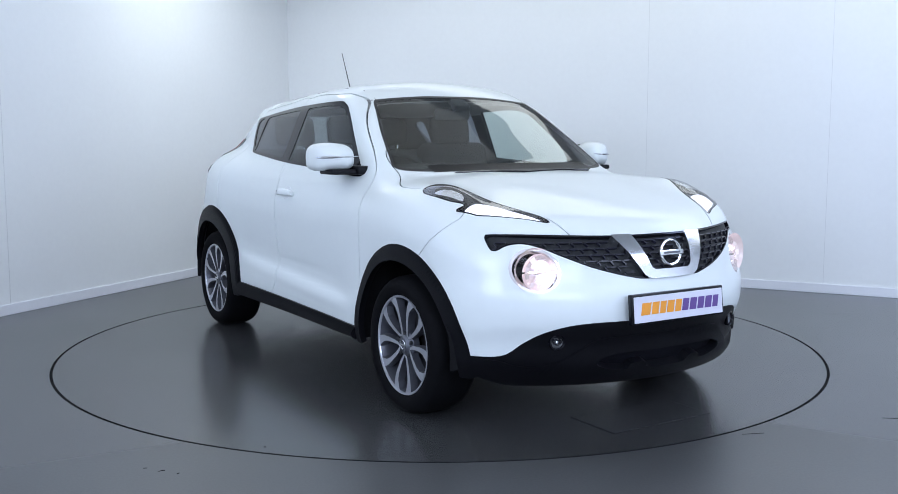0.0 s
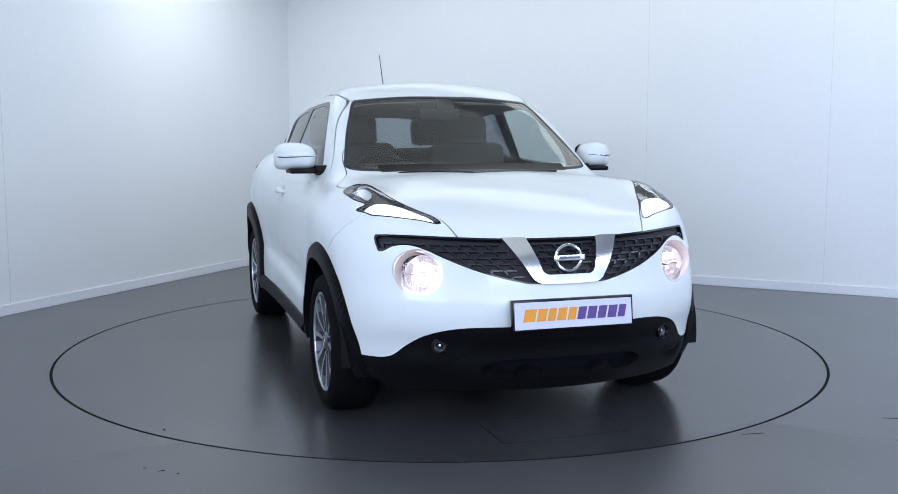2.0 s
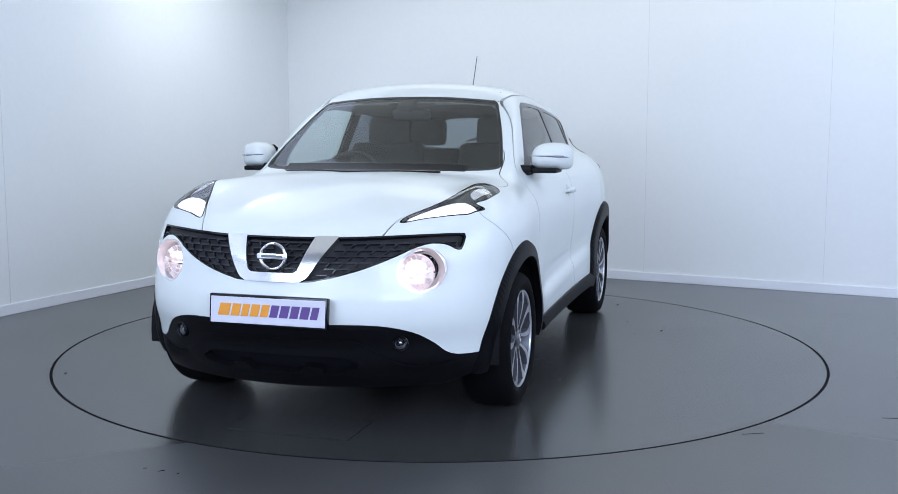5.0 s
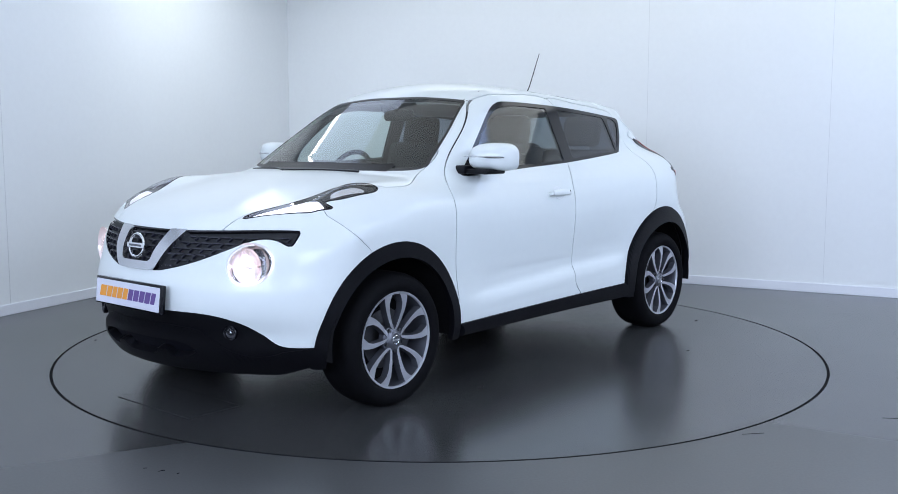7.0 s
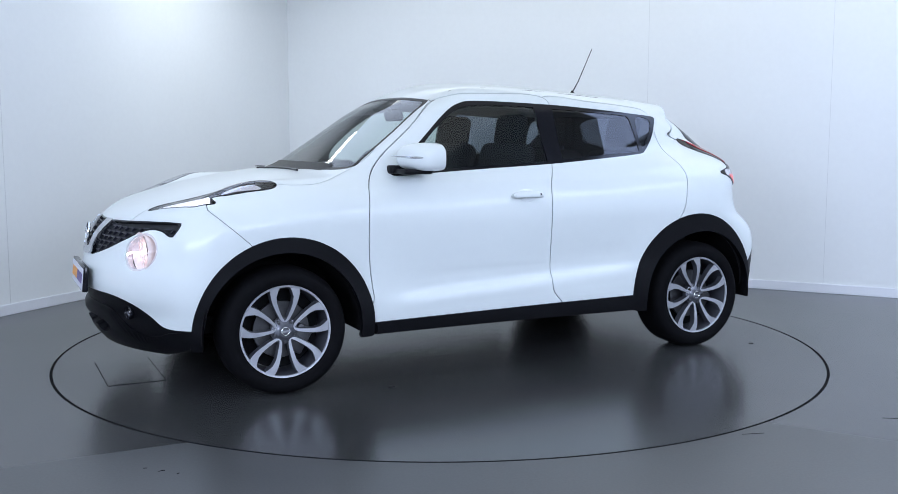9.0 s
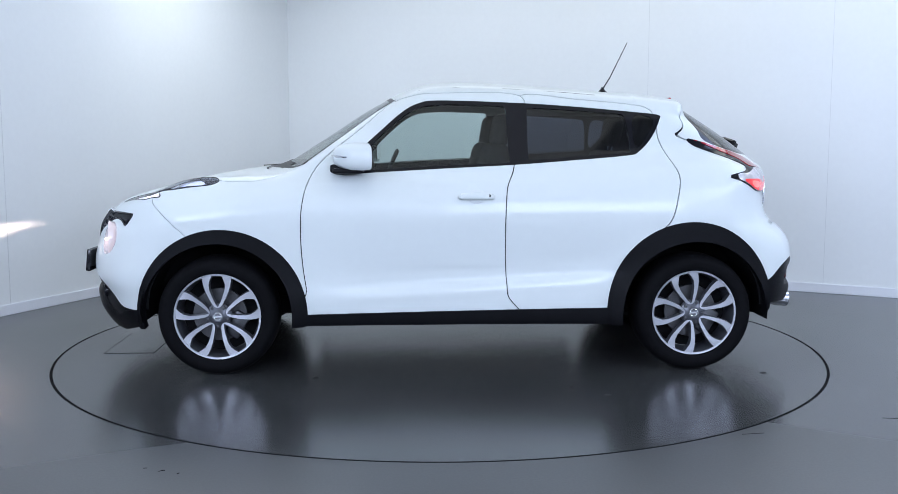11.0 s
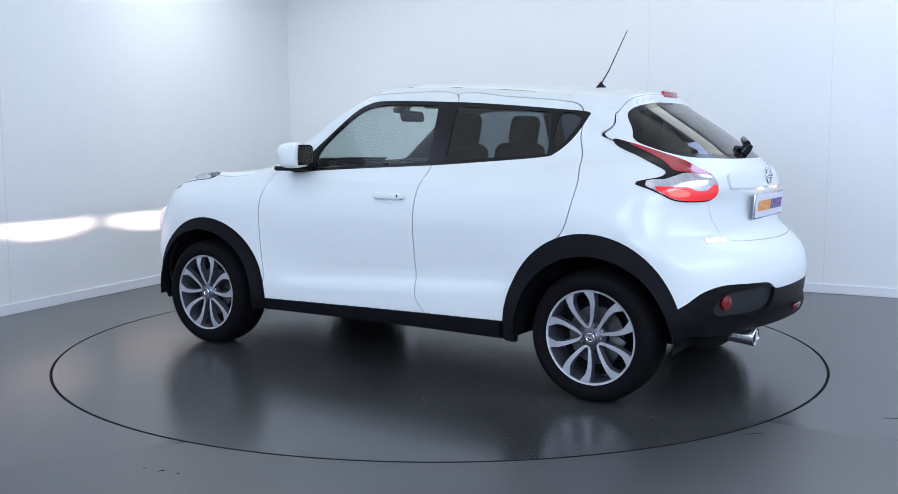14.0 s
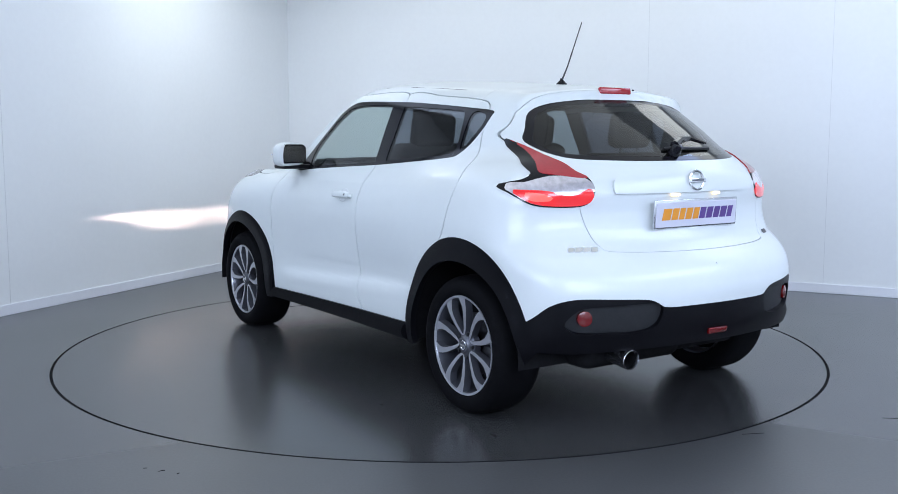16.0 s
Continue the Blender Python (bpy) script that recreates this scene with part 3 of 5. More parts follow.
TAIL_LAMP = [(-1.268, 1.240), (-1.30, 1.202), (-1.43, 1.152), (-1.525, 1.113), (-1.568, 1.088), (-1.55, 1.066), (-1.50, 1.055), (-1.45, 1.038), (-1.52, 1.012), (-1.57, 0.987), (-1.612, 0.962), (-1.66, 0.952), (-1.72, 0.955), (-1.745, 0.99), (-1.748, 1.03), (-1.722, 1.067), (-1.668, 1.098), (-1.595, 1.138), (-1.475, 1.180), (-1.345, 1.222)]
TAIL_BLADE = [(-1.285, 1.238), (-1.345, 1.222), (-1.475, 1.182), (-1.595, 1.140), (-1.668, 1.100), (-1.712, 1.070), (-1.64, 1.084), (-1.59, 1.094), (-1.535, 1.132), (-1.44, 1.175), (-1.34, 1.217)]
TAIL_LIT = [(-1.535, 1.021), (-1.60, 1.023), (-1.655, 1.019), (-1.685, 1.003), (-1.715, 1.004), (-1.735, 1.030), (-1.745, 0.99), (-1.720, 0.960), (-1.66, 0.958), (-1.615, 0.968), (-1.575, 0.992)]
TAIL_CORE = [(-1.585, 1.010), (-1.62, 1.012), (-1.66, 1.000), (-1.665, 0.982), (-1.63, 0.976), (-1.60, 0.985)]
LEDGE = [(-0.6, 1.094), (-0.3, 1.094), (0.1, 1.094), (0.25, 1.090), (0.38, 1.078), (0.425, 1.055), (0.435, 1.012), (0.42, 1.005), (0.2, 1.004), (0.1, 1.004), (-0.3, 1.004), (-0.6, 1.004)]
SCREEN_OUT = [(-0.6, 1.078), (-0.3, 1.078), (0.1, 1.078), (0.45, 1.079), (0.60, 1.082), (0.655, 1.098), (0.645, 1.150), (0.60, 1.270), (0.545, 1.385), (0.510, 1.440), (0.46, 1.453), (0.25, 1.470), (0.1, 1.474), (-0.3, 1.474), (-0.6, 1.474)]


def round_s(q, c):
    return np.hypot(q[:, 0] - c[0], (q[:, 1] - c[1]) / (c[3] if len(c) > 3 else 1)) - c[2]


def meet(p, way):
    """The body's skin met from inside along a way: places and normals."""
    p, way = np.atleast_2d(np.array(p, float)), np.array(way, float)
    return grow(p, np.broadcast_to(way, p.shape))


def on_front(y, z, lift=0.0):
    p, n = meet((1.0, y, z), (1, 0, 0))
    return Vector(p[0] + n[0] * lift), Vector(n[0])


def on_rear(y, z, lift=0.0):
    p, n = meet((-1.0, y, z), (-1, 0, 0))
    return Vector(p[0] + n[0] * lift), Vector(n[0])


def on_side(x, z, side=1, lift=0.0):
    p, n = meet((x, 0, z), (0, side, 0))
    return Vector(p[0] + n[0] * lift), Vector(n[0])


def on_top(x, y, lift=0.0):
    p, n = meet((x, y, 0.7), (0, 0, 1))
    return Vector(p[0] + n[0] * lift), Vector(n[0])


def facing(at, n, up=(0, 0, 1)):
    """A pose at a place with its z axis along n and its y axis upwards."""
    n = Vector(n).normalized()
    s = Vector(up).cross(n).normalized()
    u = n.cross(s)
    m = Matrix((s, u, n)).transposed().to_4x4()
    m.translation = at
    return m


def rows_shape(bm, m, outline, depth, bevel=0.0):
    """An upright plate of a flat outline (x, y) with a depth along z of m."""
    low = [bm.verts.new(m @ Vector((a, b, 0))) for a, b in outline]
    top = [bm.verts.new(m @ Vector((a, b, depth))) for a, b in outline]
    bm.faces.new(top)
    bm.faces.new(low[::-1])
    n = len(low)
    edges = []
    for i in range(n):
        j = (i + 1) % n
        bm.faces.new((low[i], low[j], top[j], top[i]))
    if bevel:
        edges = [bm.edges.get((top[i], top[(i + 1) % n])) for i in range(n)]
        bmesh.ops.bevel(bm, geom=edges, offset=bevel, segments=2, affect="EDGES")
    return bm


def fit_lamps(car, tail, lamp, head):
    # tail lamps: red blade above, clear band, lit bowl below, in a black housing
    lit, rest = cut(tail, inside_of(seen(tail, "side"), TAIL_LIT))
    core, lit = cut(lit, inside_of(seen(lit, "side"), TAIL_CORE))
    blade, rest = cut(rest, inside_of(seen(rest, "side"), TAIL_BLADE))
    x, y, z = rest[0].T
    s = np.maximum(np.maximum(inside_of(seen(rest, "side"), TAIL_LAMP) + 0.006, z - 1.092), x + 1.50)
    clear, housing = cut(rest, np.maximum(s, z - 1.054 - 0.45 * np.clip(-x - 1.57, 0, 0.06)))
    ho = pair("tail_lamp", housing, GLOSSBLACK, car, lift=0.004, label="boomerang tail lamp with a red lens in black housing")
    pair("red_blade", blade, REDLENS, ho, lift=0.007, label="unlit dark red lens")
    pair("clear_band", clear, CLEARBAND, ho, lift=0.006, label="clear indicator lens")
    pair("lit_lens", lit, REDLIT, ho, lift=0.007, label="glowing red tail light")
    pair("lit_core", core, REDHOT, ho, lift=0.0072)
    # position lamps: lit arrow before a dark chamber
    floor_ob = pair("position_lamp", lamp, LAMPDARK, car, lift=-0.022, deep=0.02, label="arrow-shaped lamp with a lit white strip")
    s = inside_of(seen(lamp, "plan"), LAMP_LIT)
    lit, dark = cut(lamp, s)
    pair("daytime_light", lit, DRL, floor_ob, lift=-0.012, deep=0.008, label="glowing white daytime light")
    s = inside_of(seen(dark, "plan"), LAMP_BOWL)
    bowl, dark = cut(dark, s)
    pair("indicator_bowl", bowl, REFLECTOR, floor_ob, lift=-0.016, deep=0.005)
    si = inside_of(seen(lamp, "plan"), LAMP)
    rim, clear = cut(lamp, -(si + 0.004))
    pair("lamp_rim", rim, GLOSSBLACK, floor_ob, lift=0.001)
    pair("lens", clear, LENS, floor_ob, deep=0, lift=0.0)
    # round headlamps
    si = -round_s(seen(head, "end"), (0.588, 0.703, 0.090))
    rim, clear = cut(head, si - 0.010)
    for side in (1, -1):
        at, n = on_front(0.588 * side, 0.703)
        axis = Vector((0.95, 0.22 * side, 0.02)).normalized()
        m = facing(at - axis * 0.055, axis)
        bm = bmesh.new()
        lathe(bm, [(0.064, -0.004), (0.070, 0.008), (0.084, 0.030), (0.095, 0.052)], m, 40)
        bowl = part("headlamp", bm, LAMPBOWL, car, "round lit headlamp with a facetted reflector")
        # the dipped beam's burner behind a slotted shield, whose glowing front fills the lamp
        beam = facing(at - axis * 0.128, Vector((1, 0.02 * side, -0.071)))
        bm = bmesh.new()
        bm.faces.new([bm.verts.new(beam @ Vector((a, b, 0))) for a, b in ((-0.012, -0.0016), (0.012, -0.0016), (0.012, 0.0016), (-0.012, 0.0016))])
        part("burner", bm, BEAM, bowl, "white-hot burner of the dipped beam")
        # shield: straight upper edge for the cut-off, lower edge opening towards the middle
        bm = bmesh.new()
        upper = [(-0.060, 0.0022), (0.060, 0.0022), (0.060, 0.021), (-0.060, 0.021)]
        lower = [(-0.060, -0.021), (0.060, -0.021), (0.060, 0.0006), (0.035, -0.0008), (0.020, -0.0036), (0.010, -0.0060), (-0.010, -0.0060), (-0.020, -0.0036), (-0.035, -0.0008), (-0.060, 0.0006)]
        for out in (upper, lower):
            rows_shape(bm, beam @ pose(0, 0, 0.094), out, 0.002)
        for sy in (1, -1):
            box(bm, beam @ pose(0, sy * 0.021, 0.045), 0.118, 0.002, 0.100)
            box(bm, beam @ pose(sy * 0.060, 0, 0.045), 0.002, 0.044, 0.100)
        box(bm, beam @ pose(0, 0, -0.006), 0.118, 0.044, 0.002)
        part("shield", bm, UNDER, bowl, "black beam shield")
        # pale cover round the slot
        for sy in (1, -1):
            arc = [(0.076 * math.cos(a), sy * 0.076 * math.sin(a)) for a in np.linspace(0.05, math.pi - 0.05, 25)]
            notch = [(-0.019, -0.004), (-0.009, -0.0115), (0.009, -0.0115), (0.019, -0.004)] if sy < 0 else []
            bm = bmesh.new()
            rows_shape(bm, beam @ pose(0, 0, 0.0968), arc + notch, 0.0012)
            part("lamp_cover", bm, LAMPBOWL, bowl)
        # facetted reflector, a bright bulb above the middle
        rng = random.Random(7)
        bm = bmesh.new()
        hot = bmesh.new()
        for ring, (r0, r1, count) in enumerate(((0.016, 0.034, 8), (0.034, 0.053, 12), (0.053, 0.074, 16))):
            for k in range(count):
                a0, a1 = 2 * math.pi * (k + 0.04) / count, 2 * math.pi * (k + 0.96) / count
                mid = (a0 + a1) / 2
                if abs(0.5 * (r0 + r1) * math.sin(mid)) < 0.0115:
                    continue
                tilt = pose(0, 0, 0.0985 + 0.006 * ring, rng.uniform(-14, 14), rng.uniform(-14, 14), 0)
                c = Vector(((r0 + r1) / 2 * math.cos(mid), (r0 + r1) / 2 * math.sin(mid), 0))
                flat = [(r0 * math.cos(a0), r0 * math.sin(a0)), (r1 * math.cos(a0), r1 * math.sin(a0)), (r1 * math.cos(a1), r1 * math.sin(a1)), (r0 * math.cos(a1), r0 * math.sin(a1))]
                m2 = beam @ Matrix.Translation(c) @ tilt @ Matrix.Translation(-c)
                upward = math.sin(mid) > 0.25 and ring < 2
                rows_shape(hot if upward else bm, m2, flat, 0.003)
        part("facets", bm, LAMPSOFT, bowl, "pinkish lit reflector facets")
        part("bulb", hot, LAMPLIT, bowl, "glowing headlamp front")
    pair("headlamp_bezel", rim, CHROMEDARK, car, lift=-0.004, deep=0.03)
    pair("headlamp_lens", clear, LENS, car, deep=0, lift=-0.003)


def fit_grille(car, grille):
    back = panel("grille", grille, GRILLEBACK, car, both=True, lift=-0.03, deep=0.0, label="black honeycomb grille")
    panel_rim = -inside_of(seen(grille, "end"), GRILLE)
    rim, rest = cut(grille, panel_rim - 0.006)
    panel("grille_rim", rim, GLOSSBLACK, back, both=True, lift=-0.002, deep=0.028)
    # vee
    s = inside_of(seen(grille, "end"), VEE, False)
    vee, _ = cut(grille, np.maximum(s, grille[0][:, 2] - 0.838))
    panel("chrome_vee", vee, SATIN, car, both=True, lift=0.014, deep=0.04, label="satin chrome vee")
    # mesh of short slanting bars
    pts = []
    row = 0
    z = 0.662
    while z < 0.845:
        y = 0.012 + (row % 2) * 0.028
        while y < 0.73:
            pts.append((y, z))
            y += 0.056
        z += 0.0255
        row += 1
    q = np.array(pts)
    ok = (inside_of(q, GRILLE) < -0.010) & (inside_of(q, VEE, False) > 0.004)
    for (y, z), good in zip(pts, ok):
        if not good:
            continue
        for side in (1, -1):
            at, n = on_front(y * side, z, -0.010)
            bm = bmesh.new()
            m = facing(at, n)
            box(bm, m, 0.044, 0.0055, 0.012)
            box(bm, m @ pose(side * 0.022, -0.009, 0, 0, 0, side * 50), 0.022, 0.0055, 0.012)
            part("grille_bar", bm, GRILLEBAR, back)


def fit_lining(car):
    """Dark lining behind the skin, with the same openings for glass."""
    v, n, t = half_shell()
    n = n / np.linalg.norm(n, axis=1, keepdims=True)
    sh = (v, n, t)
    _, sh = cut(sh, only(inside_of(seen(sh, "end"), SCREEN_OUT) + 0.014, (sh[0][:, 0] > 0.15) & (sh[0][:, 2] > 1.07)))
    _, sh = cut(sh, only(inside_of(seen(sh, "end"), GATE_GLASS) + 0.018, sh[0][:, 0] < -1.15))
    for g in (GLASS_F, GLASS_R, GLASS_Q):
        _, sh = cut(sh, only(inside_of(seen(sh, "side"), g), sh[0][:, 1] > 0.4))
    _, sh = cut(sh, only(round_s(seen(sh, "end"), (0.588, 0.703, 0.088)), sh[0][:, 0] > 1.5))
    for c in (ARCH_F, ARCH_R):
        _, sh = cut(sh, only(round_s(seen(sh, "side"), (c[0], 0.315, 0.40)), sh[0][:, 1] > 0.3))
    _, sh = cut(sh, sh[0][:, 2] - 0.34)
    low, roof = cut(sh, sh[0][:, 2] - 1.40)
    panel("inner_lining", low, DASH, car, both=True, lift=-0.020, deep=0, label="dark inner lining")
    panel("headlining", roof, LINER, car, both=True, lift=-0.020, deep=0, label="grey headlining")


def letters(bm_parent, m, widths, height, gap, slant, material, name):
    """A row of plain slanting blocks."""
    x = -(sum(widths) + gap * (len(widths) - 1)) / 2
    for w, mat in zip(widths, material):
        bm = bmesh.new()
        s = slant * height
        rows_shape(bm, m, [(x, -height / 2), (x + w, -height / 2), (x + w + s, height / 2), (x + s, height / 2)], 0.0016)
        part(name, bm, mat, bm_parent)
        x += w + gap


def badge(car, at, n, r, parent):
    m = facing(at, n)
    bm = bmesh.new()
    prof = [(r + 0.007 * math.cos(a), 0.006 * math.sin(a)) for a in (2 * math.pi * k / 8 for k in range(8))]
    lathe(bm, prof, m @ Matrix.Diagonal((1.0, 0.93, 1, 1)), 40, True)
    ring = part("badge", bm, CHROME, parent, "round chrome badge with a bar")
    bm = bmesh.new()
    box(bm, m @ pose(0, 0, 0.004), r * 2.42, r * 0.42, 0.010, 0.002, 2)
    part("badge_bar", bm, CHROME, ring)
    bm = bmesh.new()
    box(bm, m @ pose(0, 0, 0.0095), r * 1.7, r * 0.16, 0.0015)
    part("badge_mark", bm, ALLOYDARK, ring, "dark bar of writing")


def number_plate(parent, at, n, name, thick=0.026, rim=None):
    m = facing(at, n)
    bm = bmesh.new()
    box(bm, m @ pose(0, 0, 0.003 - thick / 2), 0.532, 0.126, thick, 0.004, 2)
    base = part(name, bm, rim or GLOSSBLACK, parent, "white dealer plate with orange and purple bars in a holder")
    bm = bmesh.new()
    box(bm, m @ pose(0, -0.002, 0.004), 0.516, 0.108, 0.004, 0.0015, 1)
    part("plate_face", bm, PLATE, base, "white plate")
    w = [0.050, 0.038, 0.032, 0.038, 0.034, 0.035, 0.038, 0.036, 0.038, 0.031]
    letters(base, m @ pose(0, 0, 0.0062), w, 0.050, 0.0085, 0.22, [ORANGE] * 5 + [PURPLE] * 5, "plate_mark")


def build_wheel(car, x, side, turn):
    """Alloy wheel with five tulip pairs of spokes."""
    R, y0 = 0.316, 0.858
    m = pose(x, y0 * side, R - 0.004, -90 * side, 0, 0)
    bm = bmesh.new()
    lathe(bm, [(0.222, -0.012), (0.226, 0.004), (0.240, 0.014), (0.268, 0.020), (0.292, 0.012), (0.306, -0.006), (0.314, -0.030), (0.316, -0.07), (0.316, -0.14), (0.312, -0.18), (0.300, -0.205), (0.270, -0.215), (0.226, -0.205), (0.222, -0.19)], m, 72, True)
    tyre = part("tyre", bm, RUBBER, None, "black road tyre", 50)
    bm = bmesh.new()
    lathe(bm, [(0.224, -0.012), (0.228, 0.002), (0.224, 0.007), (0.217, 0.004), (0.213, -0.010), (0.205, -0.05), (0.203, -0.16), (0.212, -0.20), (0.222, -0.205)], m, 72)
    barrel = part("rim", bm, ALLOYDARK, None, "dark alloy rim with a bright machined lip")
    bm = bmesh.new()
    lathe(bm, [(0.2285, 0.002), (0.2265, 0.0075), (0.2175, 0.006), (0.2155, 0.000)], m, 72)
    lip = part("rim_lip", bm, ALLOY, None)
    bm = bmesh.new()
    lathe(bm, [(0.001, 0.000), (0.030, -0.001), (0.034, -0.006), (0.052, -0.012), (0.066, -0.020), (0.066, -0.05), (0.001, -0.05)], m, 40)
    hub = part("wheel", bm, ALLOYDARK, car, "black tyre on a ten-spoke two-tone alloy wheel")
    for ob in (tyre, barrel, lip):
        ob.parent = hub
    bm = bmesh.new()
    lathe(bm, [(0.017, 0.0005), (0.0195, 0.0022), (0.022, 0.0005)], m, 28)
    box(bm, m @ pose(0, 0, 0.0012), 0.050, 0.009, 0.0015)
    part("cap_badge", bm, CHROME, hub)
    for k in range(5):
        a = radians(turn + 36 + 72 * k)
        bm = bmesh.new()
        lathe(bm, [(0.001, -0.004), (0.008, -0.005), (0.0095, -0.016)], m @ pose(0.054 * math.cos(a), 0.054 * math.sin(a), 0), 10)
        part("wheel_nut", bm, STEEL, hub)
    # spokes: bright machined face, dark flanks
    stations = [(0.046, 1.5, 0.0055, -0.010), (0.054, 11.0, 0.0065, -0.009), (0.070, 16.5, 0.0075, -0.008), (0.105, 19.5, 0.0090, -0.004), (0.145, 20.0, 0.0108, 0.000), (0.175, 18.6, 0.0140, 0.002), (0.200, 15.6, 0.0205, 0.003), (0.221, 12.6, 0.0270, 0.003)]
    for k in range(5):
        for sgn in (1, -1):
            bm = bmesh.new()
            rows = []
            for r, off, w, h in stations:
                a = radians(turn + 72 * k + sgn * off)
                c, t = Vector((math.cos(a), math.sin(a), 0)), Vector((-math.sin(a), math.cos(a), 0))
                p = c * r
                rows.append([bm.verts.new(m @ (p + t * w * q + Vector((0, 0, hh)))) for q, hh in ((-1.25, h - 0.035), (-1, h), (1, h), (1.25, h - 0.035))])
            for a, b in zip(rows, rows[1:]):
                for i in range(3):
                    f = bm.faces.new((a[i], a[i + 1], b[i + 1], b[i]))
                    f.material_index = 0 if i == 1 else 1
            ob = part("spoke", bm, ALLOY, hub, sharp=20)
            ob.data.materials.append(ALLOYDARK)
    bm = bmesh.new()
    lathe(bm, [(0.04, -0.075), (0.140, -0.075), (0.142, -0.082), (0.140, -0.096), (0.04, -0.096)], m, 48, True)
    part("brake_disc", bm, STEEL, hub)
    bm = bmesh.new()
    box(bm, m @ pose(0.105 * math.cos(2.6), 0.105 * math.sin(2.6), -0.085, 0, 0, math.degrees(2.6)), 0.085, 0.14, 0.06, 0.012, 2)
    part("brake_caliper", bm, STEEL, hub)
    bm = bmesh.new()
    lathe(bm, [(0.001, -0.13), (0.203, -0.13)], m, 32)
    part("back_plate", bm, UNDER, hub)


def wheel_well(car, c, side):
    bm = bmesh.new()
    r, n = 0.402, 28
    rows = []
    for y in (0.40, 0.86):
        rows.append([bm.verts.new((c[0] + r * math.cos(a), y * side, 0.315 + r * math.sin(a))) for a in (math.radians(-6 + 192 * i / n) for i in range(n + 1))])
    for i in range(n):
        bm.faces.new((rows[0][i], rows[0][i + 1], rows[1][i + 1], rows[1][i]))
    bm.faces.new(rows[0])
    part("wheel_well", bm, UNDER, car, "black wheel well liner")


def build_seat(car, x, y, back=0.60, wide=0.50):
    bm = bmesh.new()
    box(bm, pose(x + 0.10, y, 0.62, 0, -6, 0), 0.52, wide, 0.16, 0.05, 3)
    seat = part("seat", bm, CLOTH, car, "dark cloth seat")
    bm = bmesh.new()
    box(bm, pose(x - 0.18, y, 0.92, 0, -14, 0), 0.14, wide - 0.02, back, 0.055, 3)
    part("backrest", bm, CLOTH, seat)
    bm = bmesh.new()
    box(bm, pose(x - 0.265, y, 1.285, 0, -10, 0), 0.095, 0.27, 0.19, 0.042, 3)
    part("headrest", bm, CLOTH, seat)
    for s in (1, -1):
        bm = bmesh.new()
        tube(bm, [(x - 0.25, y + 0.06 * s, 1.14), (x - 0.262, y + 0.06 * s, 1.23)], 0.006, 8)
        part("headrest_post", bm, SATIN, seat)


def build_mirror(door, side):
    bm = bmesh.new()
    prof = [(-0.070, 0.80, 0.90), (-0.064, 0.93, 0.97), (-0.02, 1.0, 1.0), (0.03, 0.95, 0.97), (0.065, 0.80, 0.86), (0.090, 0.55, 0.62), (0.100, 0.20, 0.25)]
    rows = []
    for dx, ky, kz in prof:
        ring = []
        for i in range(28):
            a = 2 * math.pi * i / 28
            ca, sa = math.cos(a), math.sin(a)
            e = 0.62
            yy = math.copysign(abs(ca) ** e, ca) * 0.103 * ky
            zz = math.copysign(abs(sa) ** e, sa) * (0.070 + 0.006 * ca) * kz
            ring.append(bm.verts.new((0.545 + dx - 0.10 * (yy / 0.103) * 0.35, side * (0.862 + yy), 1.150 + zz - 0.012 * (yy / 0.1) ** 2)))
        rows.append(ring)
    for a, b in zip(rows, rows[1:]):
        for i in range(28):
            j = (i + 1) % 28
            bm.faces.new((a[i], a[j], b[j], b[i]))
    bm.faces.new(rows[-1])
    bm.faces.new(rows[0][::-1])
    house = part("door_mirror", bm, PAINT, door, "white door mirror with a slim indicator", 50)
    bm = bmesh.new()
    out = [(-0.083, -0.052), (0.070, -0.056), (0.086, -0.03), (0.086, 0.035), (0.066, 0.056), (-0.06, 0.056), (-0.083, 0.04)]
    m = facing(Vector((0.466, side * 0.862, 1.150)), Vector((-1, -0.12 * side, 0.03)))
    rows_shape(bm, m, [(a * -side, b) for a, b in out], 0.006, 0.002)
    frame_ob = part("mirror_rim", bm, GLOSSBLACK, house)
    bm = bmesh.new()
    rows_shape(bm, m @ pose(0, 0, 0.0062), [(a * -side * 0.9, b * 0.88) for a, b in out], 0.001)
    part("mirror_glass", bm, MIRROR, house, "mirror glass")
    bm = bmesh.new()
    box(bm, pose(0.575, side * 0.805, 1.074, 0, 0, 0), 0.16, 0.20, 0.026, 0.009, 2)
    box(bm, pose(0.60, side * 0.735, 1.082, 0, 0, 0), 0.15, 0.08, 0.045, 0.012, 2)
    part("mirror_foot", bm, CLAD, house, "black mirror foot")
    bm = bmesh.new()
    pts = [Vector((0.649 - 0.035 * u - 0.10 * max(0, u - 0.55) ** 1.3, side * (0.835 + 0.118 * u), 1.150 - 0.004 * u)) for u in (-0.55, -0.2, 0.15, 0.5, 0.75, 0.92, 1.02)]
    tube(bm, pts, [0.002, 0.004, 0.006, 0.007, 0.007, 0.005, 0.003], 8)
    part("mirror_indicator", bm, SATIN, house, "slim clear indicator strip")


